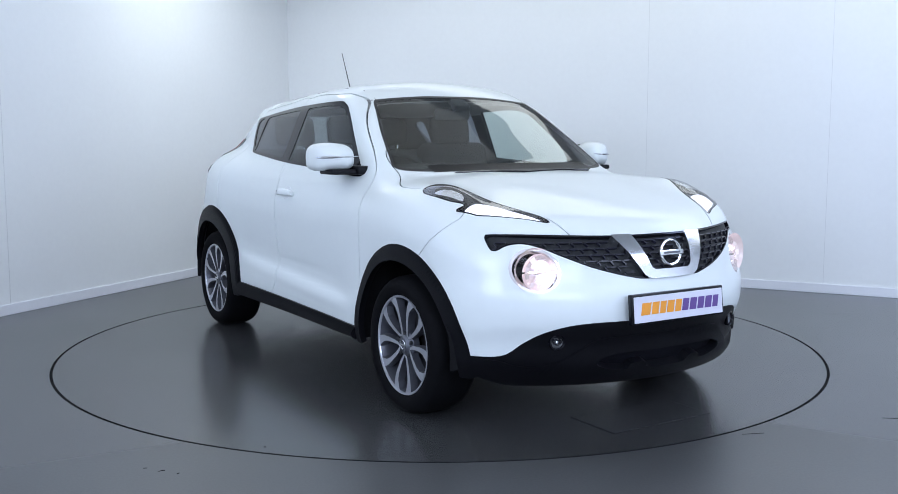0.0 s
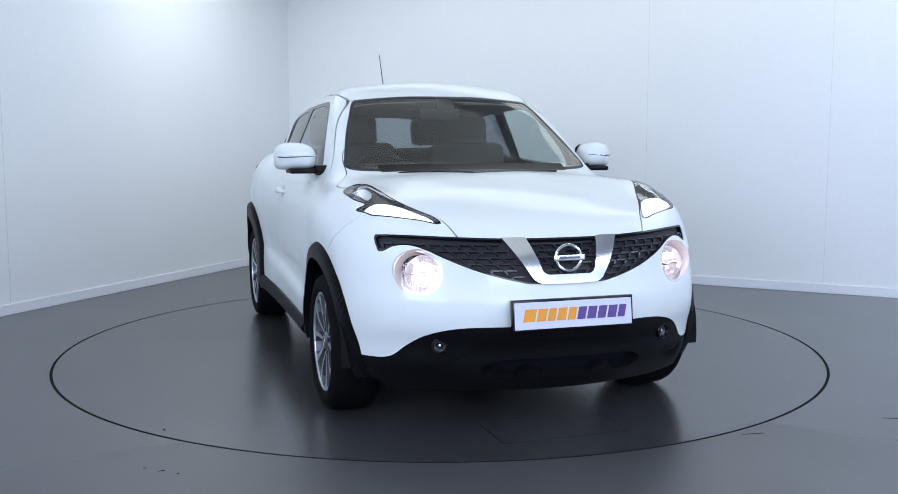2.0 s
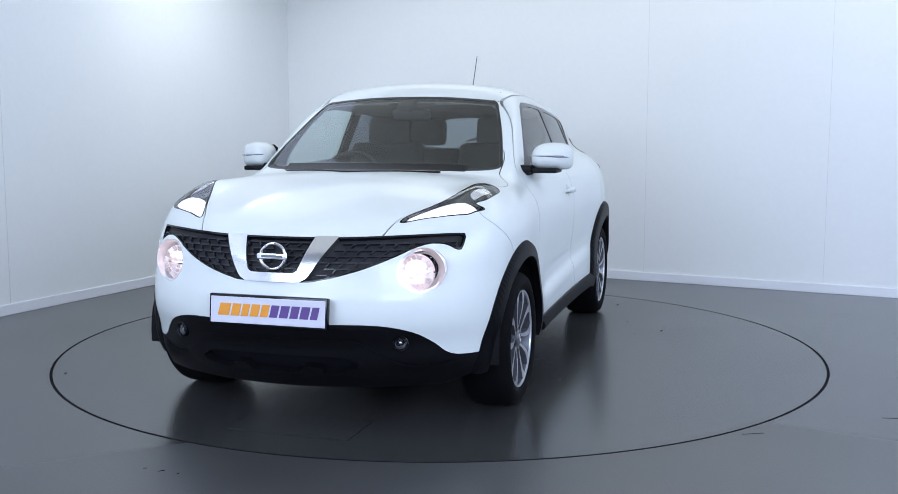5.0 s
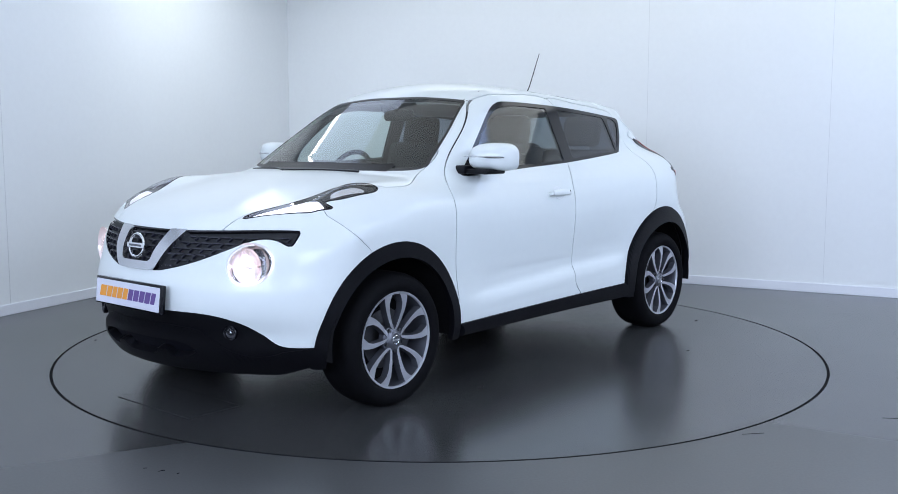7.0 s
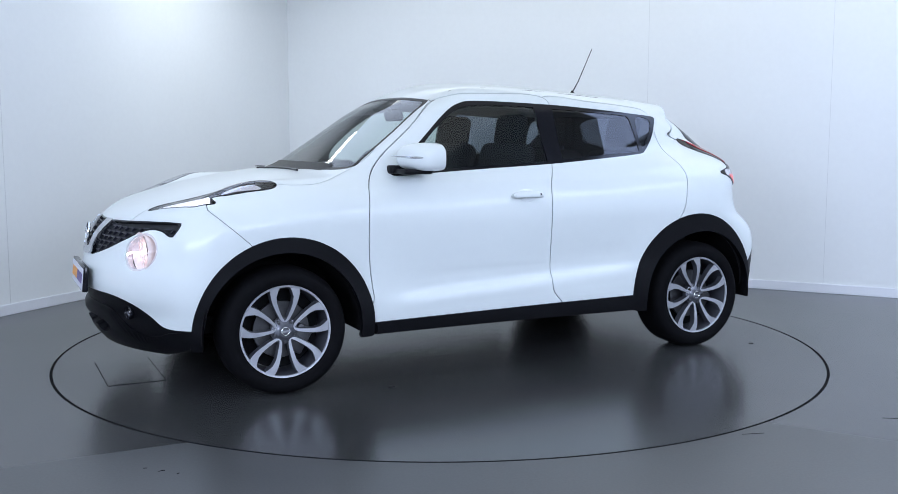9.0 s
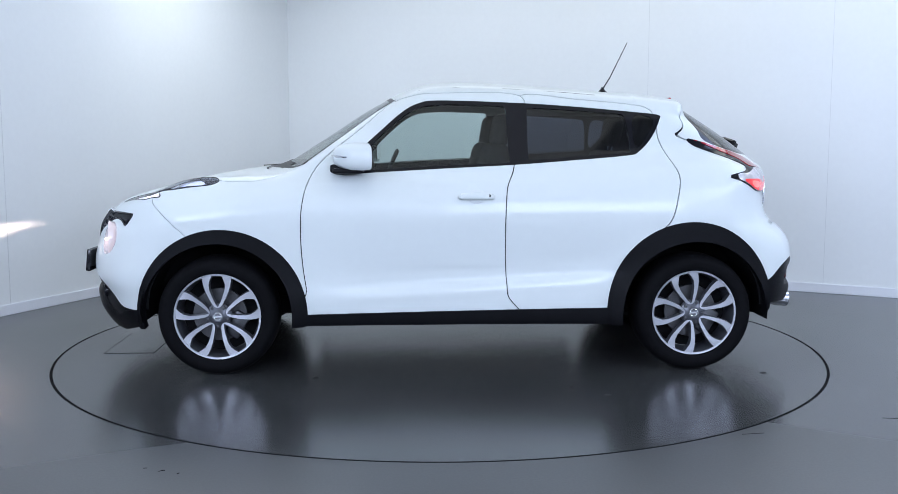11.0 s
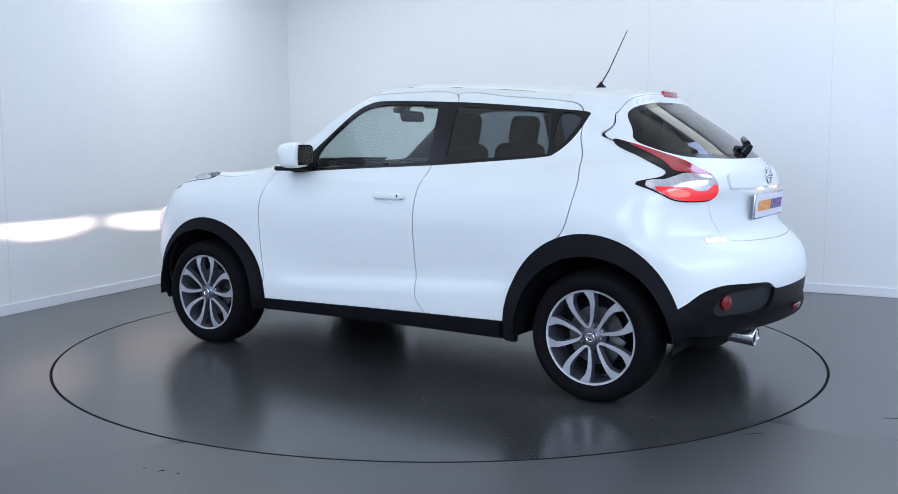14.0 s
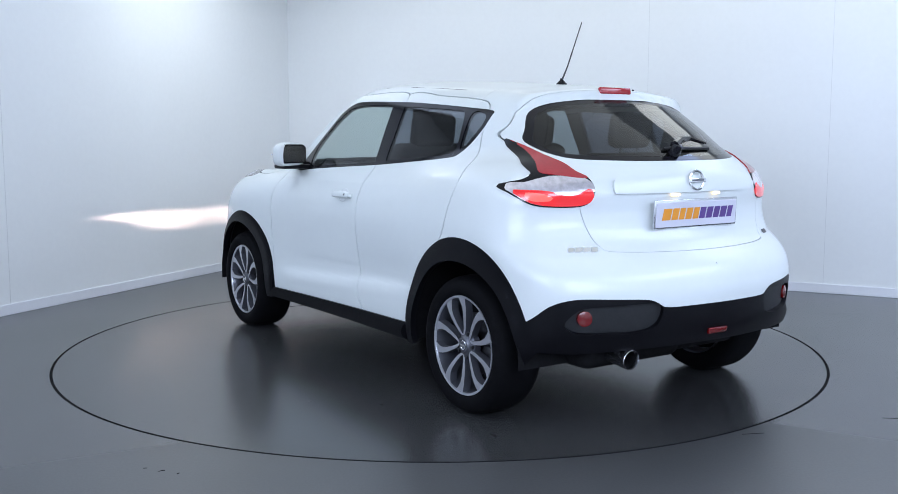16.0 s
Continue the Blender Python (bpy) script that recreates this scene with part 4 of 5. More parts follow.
def door_handle(door, x, side):
    at, n = on_side(x, 0.932, side, 0.0)
    m = facing(at, n)
    bm = bmesh.new()
    lathe(bm, [(0.001, 0.0012), (0.028, 0.0018), (0.040, 0.0025), (0.043, 0.0005)], m @ pose(0, 0.004, 0) @ Matrix.Diagonal((1.15, 0.9, 1, 1)), 32)
    part("handle_cup", bm, PAINTSHADE, door, "shallow handle recess")
    bm = bmesh.new()
    rows = []
    for u in np.linspace(-1, 1, 13):
        w = 0.0165 * (1 - abs(u) ** 6) ** 0.5 + 0.002
        h = 0.020 + 0.016 * (1 - u * u)
        rows.append([bm.verts.new(m @ Vector((0.098 * u, w * math.cos(a), h + 0.010 * math.sin(a) - (0.018 if abs(u) > 0.99 else 0)))) for a in (2 * math.pi * i / 12 for i in range(12))])
    for a, b in zip(rows, rows[1:]):
        for i in range(12):
            bm.faces.new((a[i], a[(i + 1) % 12], b[(i + 1) % 12], b[i]))
    bm.faces.new(rows[0])
    bm.faces.new(rows[-1])
    for u in (-1, 1):
        box(bm, m @ pose(0.082 * u, 0, 0.012), 0.026, 0.022, 0.03, 0.006, 2)
    h = part("door_handle", bm, PAINT, door, "white pull handle")
    bm = bmesh.new()
    lathe(bm, [(0.001, 0.039), (0.007, 0.038), (0.008, 0.030)], m @ pose(0.066 * (1 if side < 0 else 1) * -1 * -side, 0, 0), 14)
    part("handle_button", bm, GLOSSBLACK, door)


def car_details(car, fd, rd, gate, front_skirt, rear_skirt):
    for x, turn in ((1.265, -90), (-1.265, -74)):
        for side in (1, -1):
            build_wheel(car, x, side, turn)
            wheel_well(car, (x, 0.31), side)
    # floor pan
    bm = bmesh.new()
    box(bm, pose(0.05, 0, 0.30), 3.5, 0.92, 0.10, 0.03, 2)
    box(bm, pose(-0.05, 0, 0.30), 1.55, 1.46, 0.09, 0.03, 2)
    box(bm, pose(0, 0, 0.315), 2.53, 0.06, 0.05, 0.01, 1)
    part("floor_pan", bm, UNDER, car, "black underbody")
    bm = bmesh.new()
    for x in (1.265, -1.265):
        tube(bm, [(x, -0.66, 0.30), (x, 0.66, 0.30)], 0.035, 10)
    tube(bm, [(-1.15, 0.56, 0.215), (-1.02, 0.60, 0.225)], 0.02, 8)
    part("axle", bm, UNDER, car)
    # cabin
    build_seat(car, 0.0, 0.36)
    build_seat(car, 0.0, -0.36)
    for y in (0.36, -0.36):
        build_seat(car, -0.80, y, 0.50, 0.56)
    bm = bmesh.new()
    rows = []
    for x, z in ((0.98, 1.050), (0.80, 1.052), (0.62, 1.045), (0.54, 1.015), (0.52, 0.93), (0.56, 0.75), (0.62, 0.55)):
        rows.append([bm.verts.new((x - 0.22 * (y / 0.66) ** 2 * (1 if x > 0.7 else 0.3), y, z + 0.012 * math.cos(5 * y))) for y in np.linspace(-0.66, 0.66, 25)])
    for a, b in zip(rows, rows[1:]):
        for i in range(24):
            bm.faces.new((a[i], a[i + 1], b[i + 1], b[i]))
    dash = part("dashboard", bm, DASH, car, "dark grey dashboard", 60)
    bm = bmesh.new()
    box(bm, pose(0.58, -0.36, 1.060, 0, 12, 0), 0.16, 0.36, 0.085, 0.035, 3)
    part("dial_hood", bm, DASH, dash)
    m = pose(0.40, -0.36, 0.995, 0, 66, 0)
    bm = bmesh.new()
    lathe(bm, [(0.180 + 0.0145 * math.cos(a), 0.0145 * math.sin(a)) for a in (2 * math.pi * k / 10 for k in range(10))], m, 40, True)
    wheel_ob = part("steering_wheel", bm, DASH, car, "black steering wheel")
    bm = bmesh.new()
    box(bm, m @ pose(0, 0, -0.01), 0.13, 0.15, 0.05, 0.03, 3)
    for a in (90, -90, 0):
        box(bm, m @ pose(0, 0, -0.005, 0, 0, a) @ pose(0.11, 0, 0), 0.14, 0.035, 0.015, 0.005, 1)
    part("steering_hub", bm, DASH, wheel_ob)
    bm = bmesh.new()
    box(bm, pose(0.33, 0.0, 1.375, 0, 14, 0), 0.035, 0.235, 0.068, 0.02, 3)
    tube(bm, [(0.345, 0, 1.40), (0.40, 0, 1.445)], 0.012, 8)
    box(bm, pose(0.40, 0.0, 1.432, 0, 30, 0), 0.10, 0.10, 0.035, 0.012, 2)
    part("interior_mirror", bm, DASH, car, "black interior mirror")
    for s in (1, -1):
        bm = bmesh.new()
        box(bm, pose(0.27, 0.33 * s, 1.452, 0, 12, 0), 0.14, 0.38, 0.018, 0.007, 2)
        part("sun_visor", bm, LINER, car)
    bm = bmesh.new()
    box(bm, pose(-1.25, 0, 1.06), 0.50, 1.16, 0.03, 0.01, 2)
    part("parcel_shelf", bm, DASH, car, "dark parcel shelf")
    # cowl and wipers
    bm = bmesh.new()
    rows = []
    for k in range(3):
        row = []
        for y in np.linspace(-0.50, 0.50, 41):
            xx = 0.985 - 0.30 * y * y + (0.045, 0.0, -0.03)[k]
            at, n = on_top(xx, y, (0.001, 0.003, 0.004)[k])
            row.append(bm.verts.new(at))
        rows.append(row)
    for a, b in zip(rows, rows[1:]):
        for i in range(40):
            bm.faces.new((a[i], a[i + 1], b[i + 1], b[i]))
    part("cowl", bm, CLAD, car, "black scuttle panel", 80)
    for y0, y1 in ((0.40, -0.10), (-0.08, -0.44)):
        bm = bmesh.new()
        pts = []
        for u in np.linspace(0, 1, 8):
            y = y0 + (y1 - y0) * u
            z = 1.073 + 0.004 * math.sin(math.pi * u)
            at, n = on_front(y, z, 0.003)
            pts.append(at)
        tube(bm, pts, [0.006, 0.005, 0.005, 0.005, 0.004, 0.004, 0.004, 0.003], 6)
        part("wiper", bm, GLOSSBLACK, car, "black windscreen wiper")
    # roof joints
    for s in (1, -1):
        bm = bmesh.new()
        pts = [on_top(x, s * yy, -0.0028)[0] for x, yy in ((0.335, 0.490), (0.20, 0.492), (0.0, 0.495), (-0.3, 0.497), (-0.6, 0.497), (-0.78, 0.494))]
        tube(bm, pts, 0.0042, 6)
        part("roof_joint", bm, SEAL, car, "dark roof joint strip")
    # aerial
    bm = bmesh.new()
    at, n = on_top(-0.925, 0.0)
    lathe(bm, [(0.030, -0.004), (0.028, 0.006), (0.018, 0.016), (0.010, 0.024), (0.006, 0.034)], Matrix.Translation(at), 20)
    aerial = part("aerial", bm, GLOSSBLACK, car, "thin roof aerial on a black foot")
    bm = bmesh.new()
    tip = Vector((-1.072, 0, 1.818))
    tube(bm, [at + Vector((0, 0, 0.02)), at.lerp(tip, 0.3), tip], [0.0052, 0.0036, 0.0026], 8)
    part("aerial_rod", bm, STEEL, aerial)
    # front
    at, n = on_front(0, 0.758, 0.022)
    badge(car, Vector((at.x + 0.004, 0, 0.760)), Vector((1, 0, 0.14)), 0.056, car)
    number_plate(car, Vector((2.118, 0, 0.542)), Vector((1, 0, 0.10)), "front_plate")
    for s in (1, -1):
        at, n = on_front(0.510 * s, 0.405, 0.002)
        m = facing(at, Vector((1, 0.35 * s, 0))) @ Matrix.Scale(0.74, 4)
        bm = bmesh.new()
        lathe(bm, [(0.046, -0.012), (0.045, 0.008), (0.040, 0.013), (0.035, 0.006), (0.033, -0.004)], m, 28)
        fog = part("fog_lamp", bm, GLOSSBLACK, car, "small round fog lamp")
        bm = bmesh.new()
        lathe(bm, [(0.034, -0.001), (0.025, -0.012), (0.012, -0.018), (0.001, -0.019)], m, 28)
        part("fog_reflector", bm, STEEL, fog)
        bm = bmesh.new()
        lathe(bm, [(0.001, 0.004), (0.020, 0.003), (0.035, 0.000)], m, 28)
        part("fog_lens", bm, LENS, fog)
        bm = bmesh.new()
        lathe(bm, [(0.001, 0.000), (0.008, -0.002), (0.009, -0.015)], m, 12)
        part("fog_bulb", bm, SATIN, fog)
    # rear
    badge(car, on_rear(0, 1.050, 0.020)[0], Vector((-1, 0, 0.12)), 0.044, car)
    number_plate(car, on_rear(0, 0.912, 0.016)[0], Vector((-1, 0, -0.05)), "rear_plate", 0.010, SATIN)
    for y in (0.13, -0.13):
        bm = bmesh.new()
        at, n = on_rear(y, 0.996, 0.012)
        box(bm, facing(at, n), 0.05, 0.012, 0.010, 0.003, 1)
        part("plate_light", bm, WARMLIT, gate, "small warm plate light")
    at, n = on_rear(0, 1.470)
    bm = bmesh.new()
    box(bm, pose(-1.316, 0, 1.469, 0, 8, 0), 0.02, 0.205, 0.034, 0.008, 3)
    part("brake_light", bm, REDLENS, gate, "red high brake light in the spoiler")
    bm = bmesh.new()
    lathe(bm, [(0.001, 0.004), (0.006, 0.003), (0.008, 0.0)], facing(on_rear(-0.135, 1.474)[0], Vector((-1, 0, 0.1))), 12)
    part("washer_jet", bm, GLOSSBLACK, gate)
    pivot, n = on_rear(0.02, 1.170, 0.012)
    bm = bmesh.new()
    lathe(bm, [(0.001, 0.045), (0.020, 0.042), (0.026, 0.022), (0.028, -0.01)], facing(pivot, n), 20)
    wiper = part("rear_wiper", bm, GLOSSBLACK, car, "black rear wiper")
    bm = bmesh.new()
    pts = [on_rear(y, z, l)[0] for y, z, l in ((0.03, 1.175, 0.045), (-0.04, 1.200, 0.042), (-0.14, 1.215, 0.034), (-0.25, 1.200, 0.024))]
    tube(bm, pts, [0.020, 0.017, 0.012, 0.006], 8)
    part("wiper_arm", bm, GLOSSBLACK, wiper)
    bm = bmesh.new()
    tube(bm, [on_rear(y, 1.188, 0.008)[0] for y in np.linspace(0.06, -0.27, 9)], 0.007, 6)
    part("wiper_blade", bm, SEAL, wiper)
    # badges of writing
    at, n = on_rear(0.60, 0.775, 0.002)
    letters(gate, facing(at, n), [0.026, 0.030, 0.030, 0.026], 0.026, 0.006, 0.35, [CHROME] * 4, "badge_mark")
    at, n = on_rear(-0.60, 0.790, 0.002)
    letters(gate, facing(at, n), [0.030, 0.030], 0.022, 0.004, 0.3, [STEEL] * 2, "badge_mark")
    for s in (1, -1):
        at, n = on_rear(0.655 * s, 0.498, -0.012)
        bm = bmesh.new()
        lathe(bm, [(0.001, 0.007), (0.022, 0.006), (0.032, 0.003), (0.034, -0.01)], facing(at, Vector((-1, 0.45 * s, 0))), 28)
        part("reflector", bm, REDDARK, rear_skirt, "round red reflector")
    bm = bmesh.new()
    at, n = on_rear(0.03, 0.420, 0.020)
    box(bm, facing(at, n), 0.115, 0.026, 0.014, 0.005, 2)
    part("rear_fog_light", bm, REDDARK, rear_skirt, "red fog light in the bumper")
    bm = bmesh.new()
    m = facing(Vector((-1.93, 0.465, 0.318)), Vector((-1, 0.06, -0.10))) @ Matrix.Scale(1.2, 4)
    lathe(bm, [(0.030, -0.02), (0.030, -0.012), (0.0345, 0.0), (0.036, -0.002), (0.036, -0.17), (0.030, -0.20), (0.026, -0.34)], m, 28)
    pipe = part("exhaust", bm, SATIN, car, "brushed steel exhaust tip")
    bm = bmesh.new()
    lathe(bm, [(0.030, -0.012), (0.028, -0.10), (0.001, -0.10)], m, 24)
    part("exhaust_bore", bm, UNDER, pipe)
    bm = bmesh.new()
    box(bm, pose(-1.62, 0.30, 0.33), 0.36, 0.60, 0.15, 0.06, 3)
    part("silencer", bm, UNDER, car)
    # handles and mirrors
    for d, s in zip(fd, (1, -1)):
        door_handle(d, -0.096, s)
        build_mirror(car, s)


LAMP_LIT = [(1.80, 0.490), (1.745, 0.580), (1.66, 0.700), (1.60, 0.745), (1.588, 0.720), (1.580, 0.660), (1.590, 0.605), (1.65, 0.558)]
LAMP_BOWL = [(1.53, 0.71), (1.44, 0.738), (1.34, 0.745), (1.37, 0.705), (1.47, 0.675)]


def build_car():
    car = tagged(new("car"), "white compact crossover car with lit headlamps on the turntable", "car")
    shell = half_shell()
    G = 0.0026
    # wheel openings
    for c, r in ((ARCH_F, 0.385), (ARCH_R, 0.385)):
        s = only(round_s(seen(shell, "side"), (c[0] * 1.012, 0.315, r)), shell[0][:, 1] > 0.45)
        _, shell = cut(shell, s)
    x, z = shell[0][:, 0], shell[0][:, 2]
    floor_z = 0.258 - 0.025 * np.clip((x - 1.60) / 0.15, 0, 1) + 0.09 * np.clip((-x - 1.58) / 0.12, 0, 1) + 0.10 * np.maximum(-x - 1.70, 0)
    _, shell = cut(shell, z - floor_z)
    body = None
    # wheel arch trims
    for c in (ARCH_F, ARCH_R):
        s = only(round_s(seen(shell, "side"), c), (shell[0][:, 1] > 0.45) & (np.sign(shell[0][:, 0]) == np.sign(c[0])))
        trim, shell = cut(shell, s)
        inner = -round_s(seen(trim, "side"), c)
        pair("wheel_arch_trim", trim, CLAD, car, deep=0.03, lift=0.030 * (1 - np.exp(-np.maximum(inner, 0) / 0.012)), label="black plastic wheel arch trim")
    # black skirts
    v = shell[0]
    s = only(inside_of(seen(shell, "end"), SKIRT_F), v[:, 0] > 1.3)
    skirt, shell = cut(shell, s)
    chin, skirt = cut(skirt, inside_of(seen(skirt, "end"), CHIN))
    intake, chin = cut(chin, inside_of(seen(chin, "end"), INTAKE))
    front_skirt = panel("front_skirt", skirt, CLAD, car, both=True, lift=-0.004, label="black plastic lower front bumper")
    deep_in = np.maximum(-inside_of(seen(chin, "end"), CHIN), 0)
    panel("chin", chin, CLAD, front_skirt, both=True, deep=0.045, lift=0.034 * (1 - np.exp(-deep_in / 0.014)) * np.clip((0.76 - chin[0][:, 1]) / 0.12, 0, 1), label="rounded black bumper chin")
    panel("intake_void", intake, GRILLEBACK, front_skirt, both=True, lift=-0.006, deep=0.0)
    v = shell[0]
    s = only(inside_of(seen(shell, "end"), SKIRT_R), v[:, 0] < -1.3)
    skirt, shell = cut(shell, s)
    vent, skirt = cut(skirt, inside_of(seen(skirt, "end"), VENT_R))
    bulge = 0.022 * (1 - np.exp(-np.maximum(0.432 - skirt[0][:, 2], 0) / 0.014)) * np.clip((0.78 - skirt[0][:, 1]) / 0.10, 0, 1)
    rear_skirt = panel("rear_skirt", skirt, CLAD, car, both=True, lift=bulge, deep=0.03, label="black plastic lower rear bumper")
    pair("vent", vent, RINGGAP, rear_skirt, lift=-0.022, deep=0.0, label="sunk black bumper vent")
    v = shell[0]
    s = only(v[:, 2] - (0.331 - 0.017 * (v[:, 0] - 0.0)), np.abs(v[:, 0]) < 1.0)
    sill, shell = cut(shell, s)
    up = np.clip((sill[0][:, 2] - 0.258) / (0.073 - 0.017 * sill[0][:, 0]), 0, 1)
    pair("sill", sill, CLAD, car, lift=0.010 + 0.032 * np.sin(math.pi * up) ** 0.7, deep=0.04, label="black plastic side sill")
    # glass
    v = shell[0]
    s = only(inside_of(seen(shell, "end"), SCREEN_OUT), (v[:, 0] > 0.15) & (v[:, 2] > 1.07))
    pane, shell = cut(shell, s)
    si = inside_of(seen(pane, "end"), SCREEN_OUT)
    rim, clear = cut(pane, -(si + 0.012))
    panel("windscreen", clear, SCREEN, car, both=True, deep=0, lift=0.0, label="slightly green windscreen")
    panel("windscreen_seal", rim, SEAL, car, both=True, lift=0.001)
    v = shell[0]
    s = only(inside_of(seen(shell, "end"), GATE_GLASS), (v[:, 0] < -1.15))
    gate_pane, shell = cut(shell, s)
    # tail lamps
    v = shell[0]
    s = only(inside_of(seen(shell, "side"), TAIL_LAMP), (v[:, 0] < -1.2) & (v[:, 1] > 0.4))
    s = smax(s, np.where(v[:, 2] < 1.1, 0.500, 0.30) - v[:, 1], 0.04)
    tail, shell = cut(shell, s)
    v = shell[0]
    s = only(inside_of(seen(shell, "side"), DLO), (v[:, 1] > 0.4) & (v[:, 0] < 0.75) & (v[:, 0] > -1.3))
    dlo, shell = cut(shell, s)
    # lamps and grille
    v = shell[0]
    s = only(inside_of(seen(shell, "plan"), LAMP), (v[:, 2] > 0.86) & (v[:, 0] > 1.1))
    lamp, shell = cut(shell, s)
    v = shell[0]
    s = only(inside_of(seen(shell, "end"), GRILLE), v[:, 0] > 1.5)
    grille, shell = cut(shell, s)
    v = shell[0]
    HEAD = (0.588, 0.703, 0.090)
    s = only(round_s(seen(shell, "end"), HEAD), v[:, 0] > 1.5)
    head, shell = cut(shell, s)
    # doors
    v = shell[0]
    s = only(inside_of(seen(shell, "side"), DOOR_F), (v[:, 1] > 0.4))
    door_f, shell = cut(shell, s + G)
    _, shell = cut(shell, only(inside_of(seen(shell, "side"), DOOR_F), shell[0][:, 1] > 0.4) - G)
    s = only(inside_of(seen(shell, "side"), DOOR_R), (shell[0][:, 1] > 0.4))
    door_r, shell = cut(shell, s + G)
    _, shell = cut(shell, only(inside_of(seen(shell, "side"), DOOR_R), shell[0][:, 1] > 0.4) - G)
    # hood and tailgate
    s = only(inside_of(seen(shell, "plan"), HOOD), (shell[0][:, 2] > 0.8) & (shell[0][:, 0] > 0.6))
    hood, shell = cut(shell, s + G)
    _, shell = cut(shell, only(inside_of(seen(shell, "plan"), HOOD), (shell[0][:, 2] > 0.8) & (shell[0][:, 0] > 0.6)) - G)
    s = only(inside_of(seen(shell, "end"), GATE), (shell[0][:, 0] < -1.2))
    gate, shell = cut(shell, s + 0.0011)
    _, shell = cut(shell, only(inside_of(seen(shell, "end"), GATE), shell[0][:, 0] < -1.2) - 0.0011)
    # bumper and wing seam
    def wing_seam(sh):
        return only(-(sh[0][:, 0] - 1.60 - 1.1 * np.minimum(sh[0][:, 2] - 0.90, 0.005)), sh[0][:, 0] > 1.2)
    bumper, shell = cut(shell, wing_seam(shell) + 0.002)
    _, shell = cut(shell, wing_seam(shell) - 0.002)
    body = panel("body", shell, PAINT, car, both=True, label="glossy white car body")
    panel("front_bumper", bumper, PAINT, car, both=True, label="white painted front bumper")
    panel("hood", hood, PAINT, car, both=True, label="white hood")
    ledge, gate = cut(gate, only(inside_of(seen(gate, "end"), LEDGE), gate[0][:, 0] < -1.6))
    gate_ob = panel("tailgate", gate, PAINT, car, both=True, label="white tailgate")
    panel("handle_ledge", ledge, PAINT, gate_ob, both=True, lift=0.014, deep=0.03, label="raised white ledge over the rear plate")
    fd = pair("front_door", door_f, PAINT, car, label="white front door")
    rd = pair("rear_door", door_r, PAINT, car, label="white rear door")
    # door glass in its black frame
    split = seen(dlo, "side")[:, 0] - (-0.318 + 0.0 * seen(dlo, "side")[:, 0])
    back, front = cut(dlo, split)
    pane_f, frame_f = cut(front, inside_of(seen(front, "side"), GLASS_F))
    pair("window_pane", pane_f, SIDE, fd, deep=0, lift=-0.004)
    pair("window_frame", frame_f, GLOSSBLACK, fd, lift=-0.001)
    pane_r, frame_r = cut(back, inside_of(seen(back, "side"), GLASS_R))
    pair("window_pane", pane_r, PRIVACY, rd, deep=0, lift=-0.004, label="dark tinted window pane")
    pane_q, frame_r = cut(frame_r, inside_of(seen(frame_r, "side"), GLASS_Q))
    pair("window_frame", frame_r, GLOSSBLACK, rd, lift=-0.001)
    pair("quarter_pane", pane_q, PRIVACY, rd, deep=0, lift=-0.004)
    si = inside_of(seen(gate_pane, "end"), GATE_GLASS)
    rim, clear = cut(gate_pane, -(si + 0.02))
    panel("rear_window", clear, REARGLASS, gate_ob, both=True, deep=0, label="dark tinted rear window")
    panel("rear_window_border", rim, GLOSSBLACK, gate_ob, both=True)
    fit_lamps(car, tail, lamp, head)
    fit_grille(car, grille)
    fit_lining(car)
    car_details(car, fd, rd, gate_ob, front_skirt, rear_skirt)
    return car


CAR_AT = (-0.063, -0.090)
car = build_car()


# ---- the turntable ----
def build_table():
    bm = bmesh.new()
    lathe(bm, [(0.001, 0.0), (TABLE_R - 0.015, 0.0), (TABLE_R - 0.015, -0.045)], pose(0, 0, 0), 192)
    return tagged(part("turntable", bm, FLOOR, sharp=20), "round grey turntable set flush in the floor", "turntable")


table = build_table()


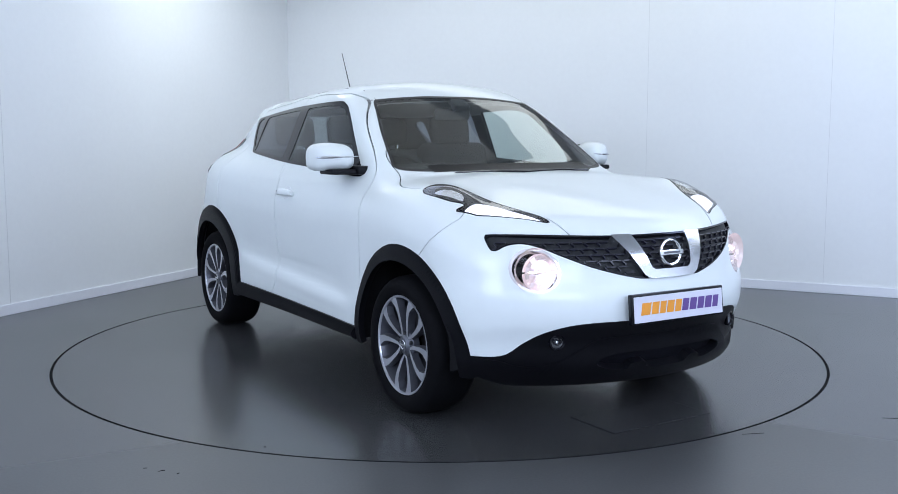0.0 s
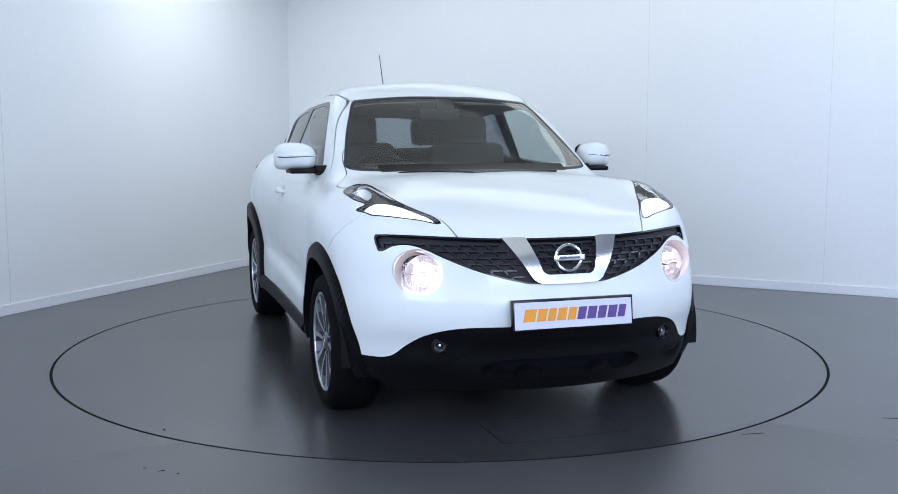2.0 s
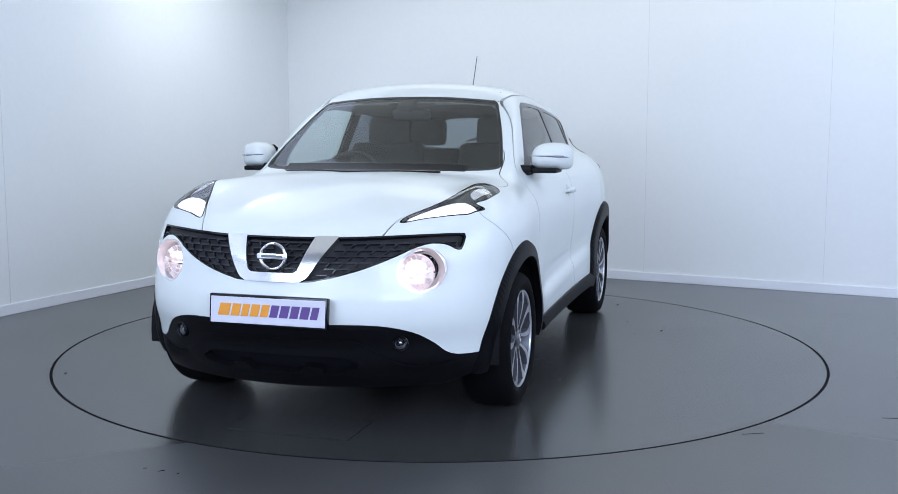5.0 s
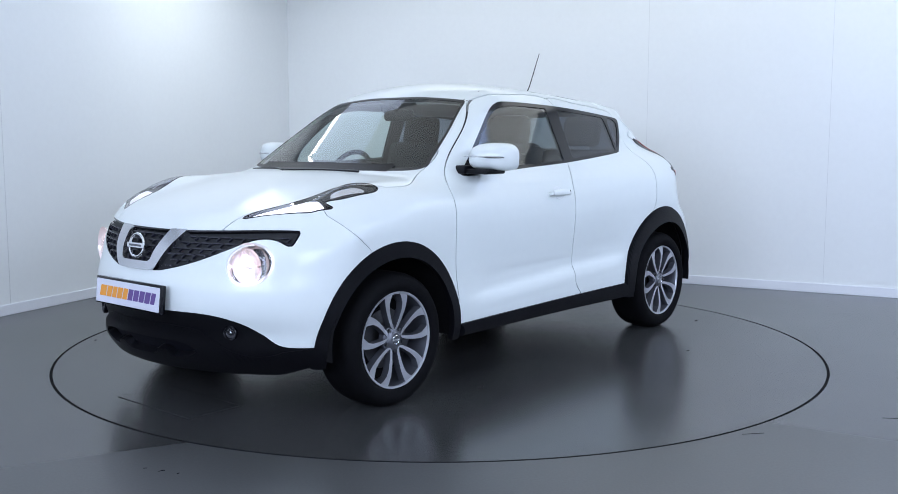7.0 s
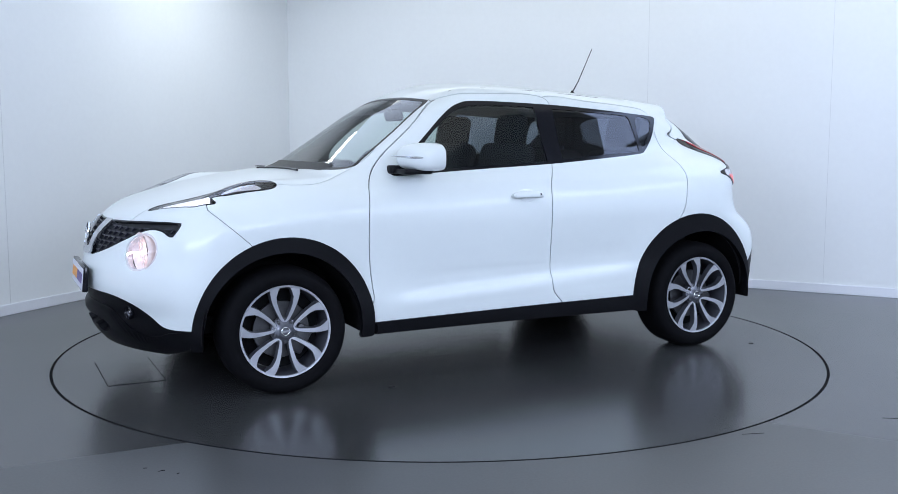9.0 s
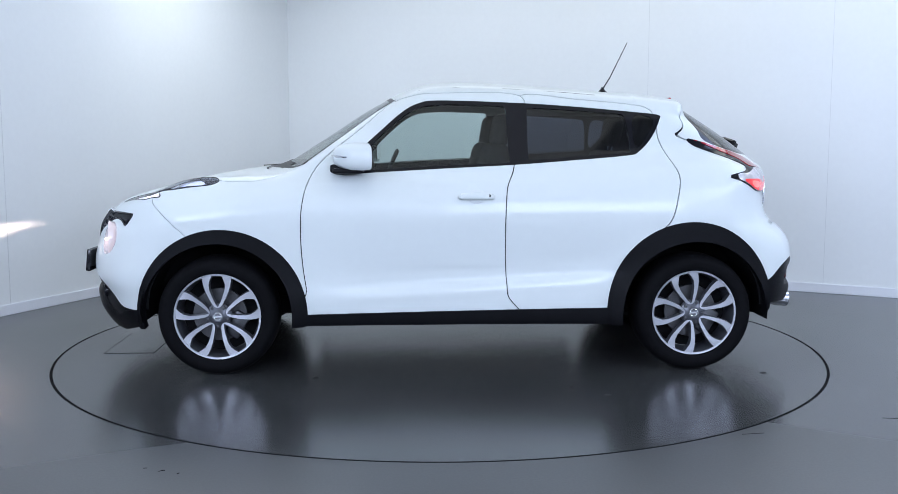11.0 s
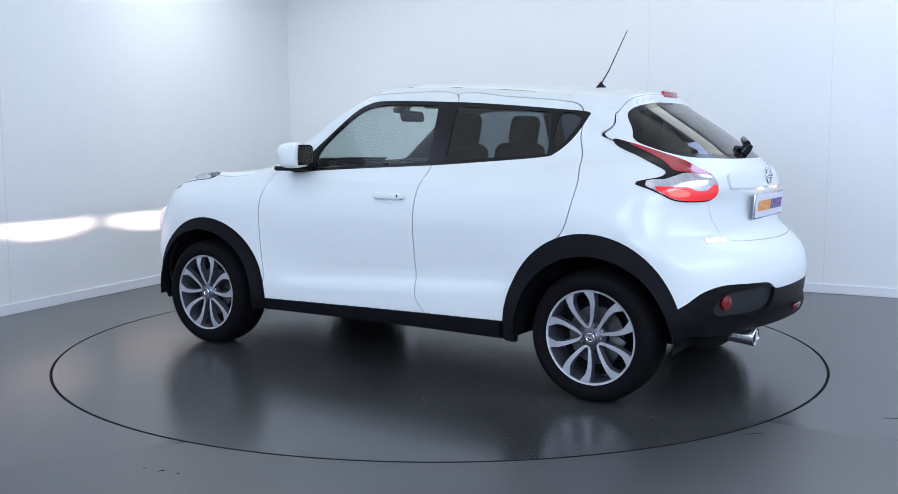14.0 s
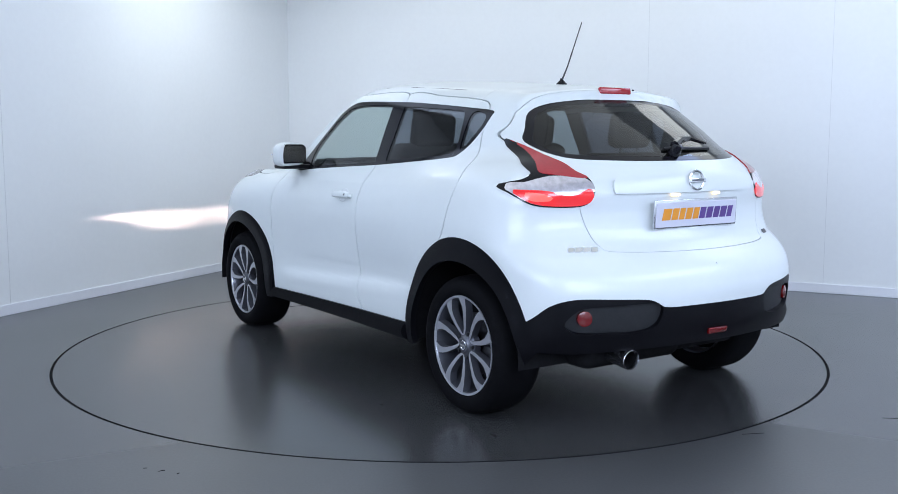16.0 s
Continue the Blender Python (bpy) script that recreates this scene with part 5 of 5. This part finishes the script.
def table_details():
    # steel hatch, flush in the disc, and small leaves of grit
    bm = bmesh.new()
    box(bm, pose(CAR_AT[0] + 1.885, CAR_AT[1] + 0.02, -0.0006), 0.285, 0.575, 0.005, 0.002, 1)
    part("hatch", bm, FLOOR, table, "square steel hatch flush in the turntable")
    bm = bmesh.new()
    box(bm, pose(CAR_AT[0] + 1.885, CAR_AT[1] + 0.02, 0.0), 0.289, 0.579, 0.0025, 0.0, 1)
    part("hatch_joint", bm, RINGGAP, table)
    for x, y, r in ((1.40, -1.58, 0.008), (-0.7, 1.35, 0.012), (-0.55, 1.20, 0.008), (0.75, 0.95, 0.014), (-1.62, 0.95, 0.014), (-0.95, 1.10, 0.009)):
        bm = bmesh.new()
        lathe(bm, [(0.0005, 0.003), (r * 0.6, 0.003), (r, 0.0005)], pose(CAR_AT[0] + x, CAR_AT[1] + y, 0) @ Matrix.Diagonal((1.5, 0.7, 1, 1)), 9)
        part("grit", bm, SEAL, table, "small speck of dirt")


table_details()
# Black strip laid in the ring gap, standing in for the shade inside it.
bm = bmesh.new()
lathe(bm, [(TABLE_R - 0.0145, -0.0012), (TABLE_R - 0.0005, -0.0012)], pose(0, 0, 0), 192)
tagged(part("trim", bm, RINGGAP), "black strip in the gap round the turntable, for its shade", kind="structure")
# scratches and spots on the still floor
for x, y, l, w, a in ((2.02, -1.64, 0.10, 0.004, -9), (2.14, -1.665, 0.09, 0.003, -10), (2.27, -1.69, 0.10, 0.003, -12), (2.44, -1.72, 0.12, 0.003, -8), (2.60, -1.74, 0.10, 0.002, -6), (-1.05, -2.30, 0.025, 0.006, 30), (-1.12, -2.27, 0.015, 0.006, 0), (-0.98, -2.33, 0.012, 0.005, 60), (-3.0, 0.1, 0.02, 0.008, 10), (1.32, -1.86, 0.10, 0.004, 10)):
    bm = bmesh.new()
    box(bm, pose(x, y, 0.0, 0, 0, a), l, w, 0.0016)
    tagged(part("floor_mark", bm, RINGGAP), "thin dark scratch on the grey floor", "scratch", kind="structure")


# ---- what turns ----
def motions():
    headings = [(0.0, -58.18), (0.5, -59.34), (1.0, -62.24), (1.5, -66.60), (2.0, -72.40), (2.5, -78.25), (3.0, -84.15), (3.5, -90.0), (4.0, -95.9)]
    headings += [(4.5 + 0.5 * i, -101.74 + i * (-5.846)) for i in range(24)]
    rows, disc = [], []
    for t, a in headings:
        m = pose(0, 0, 0, 0, 0, a)
        rows.append((t, m @ pose(CAR_AT[0], CAR_AT[1], 0)))
        disc.append((t, m))
    walk(car, rows)
    walk(table, disc)


motions()
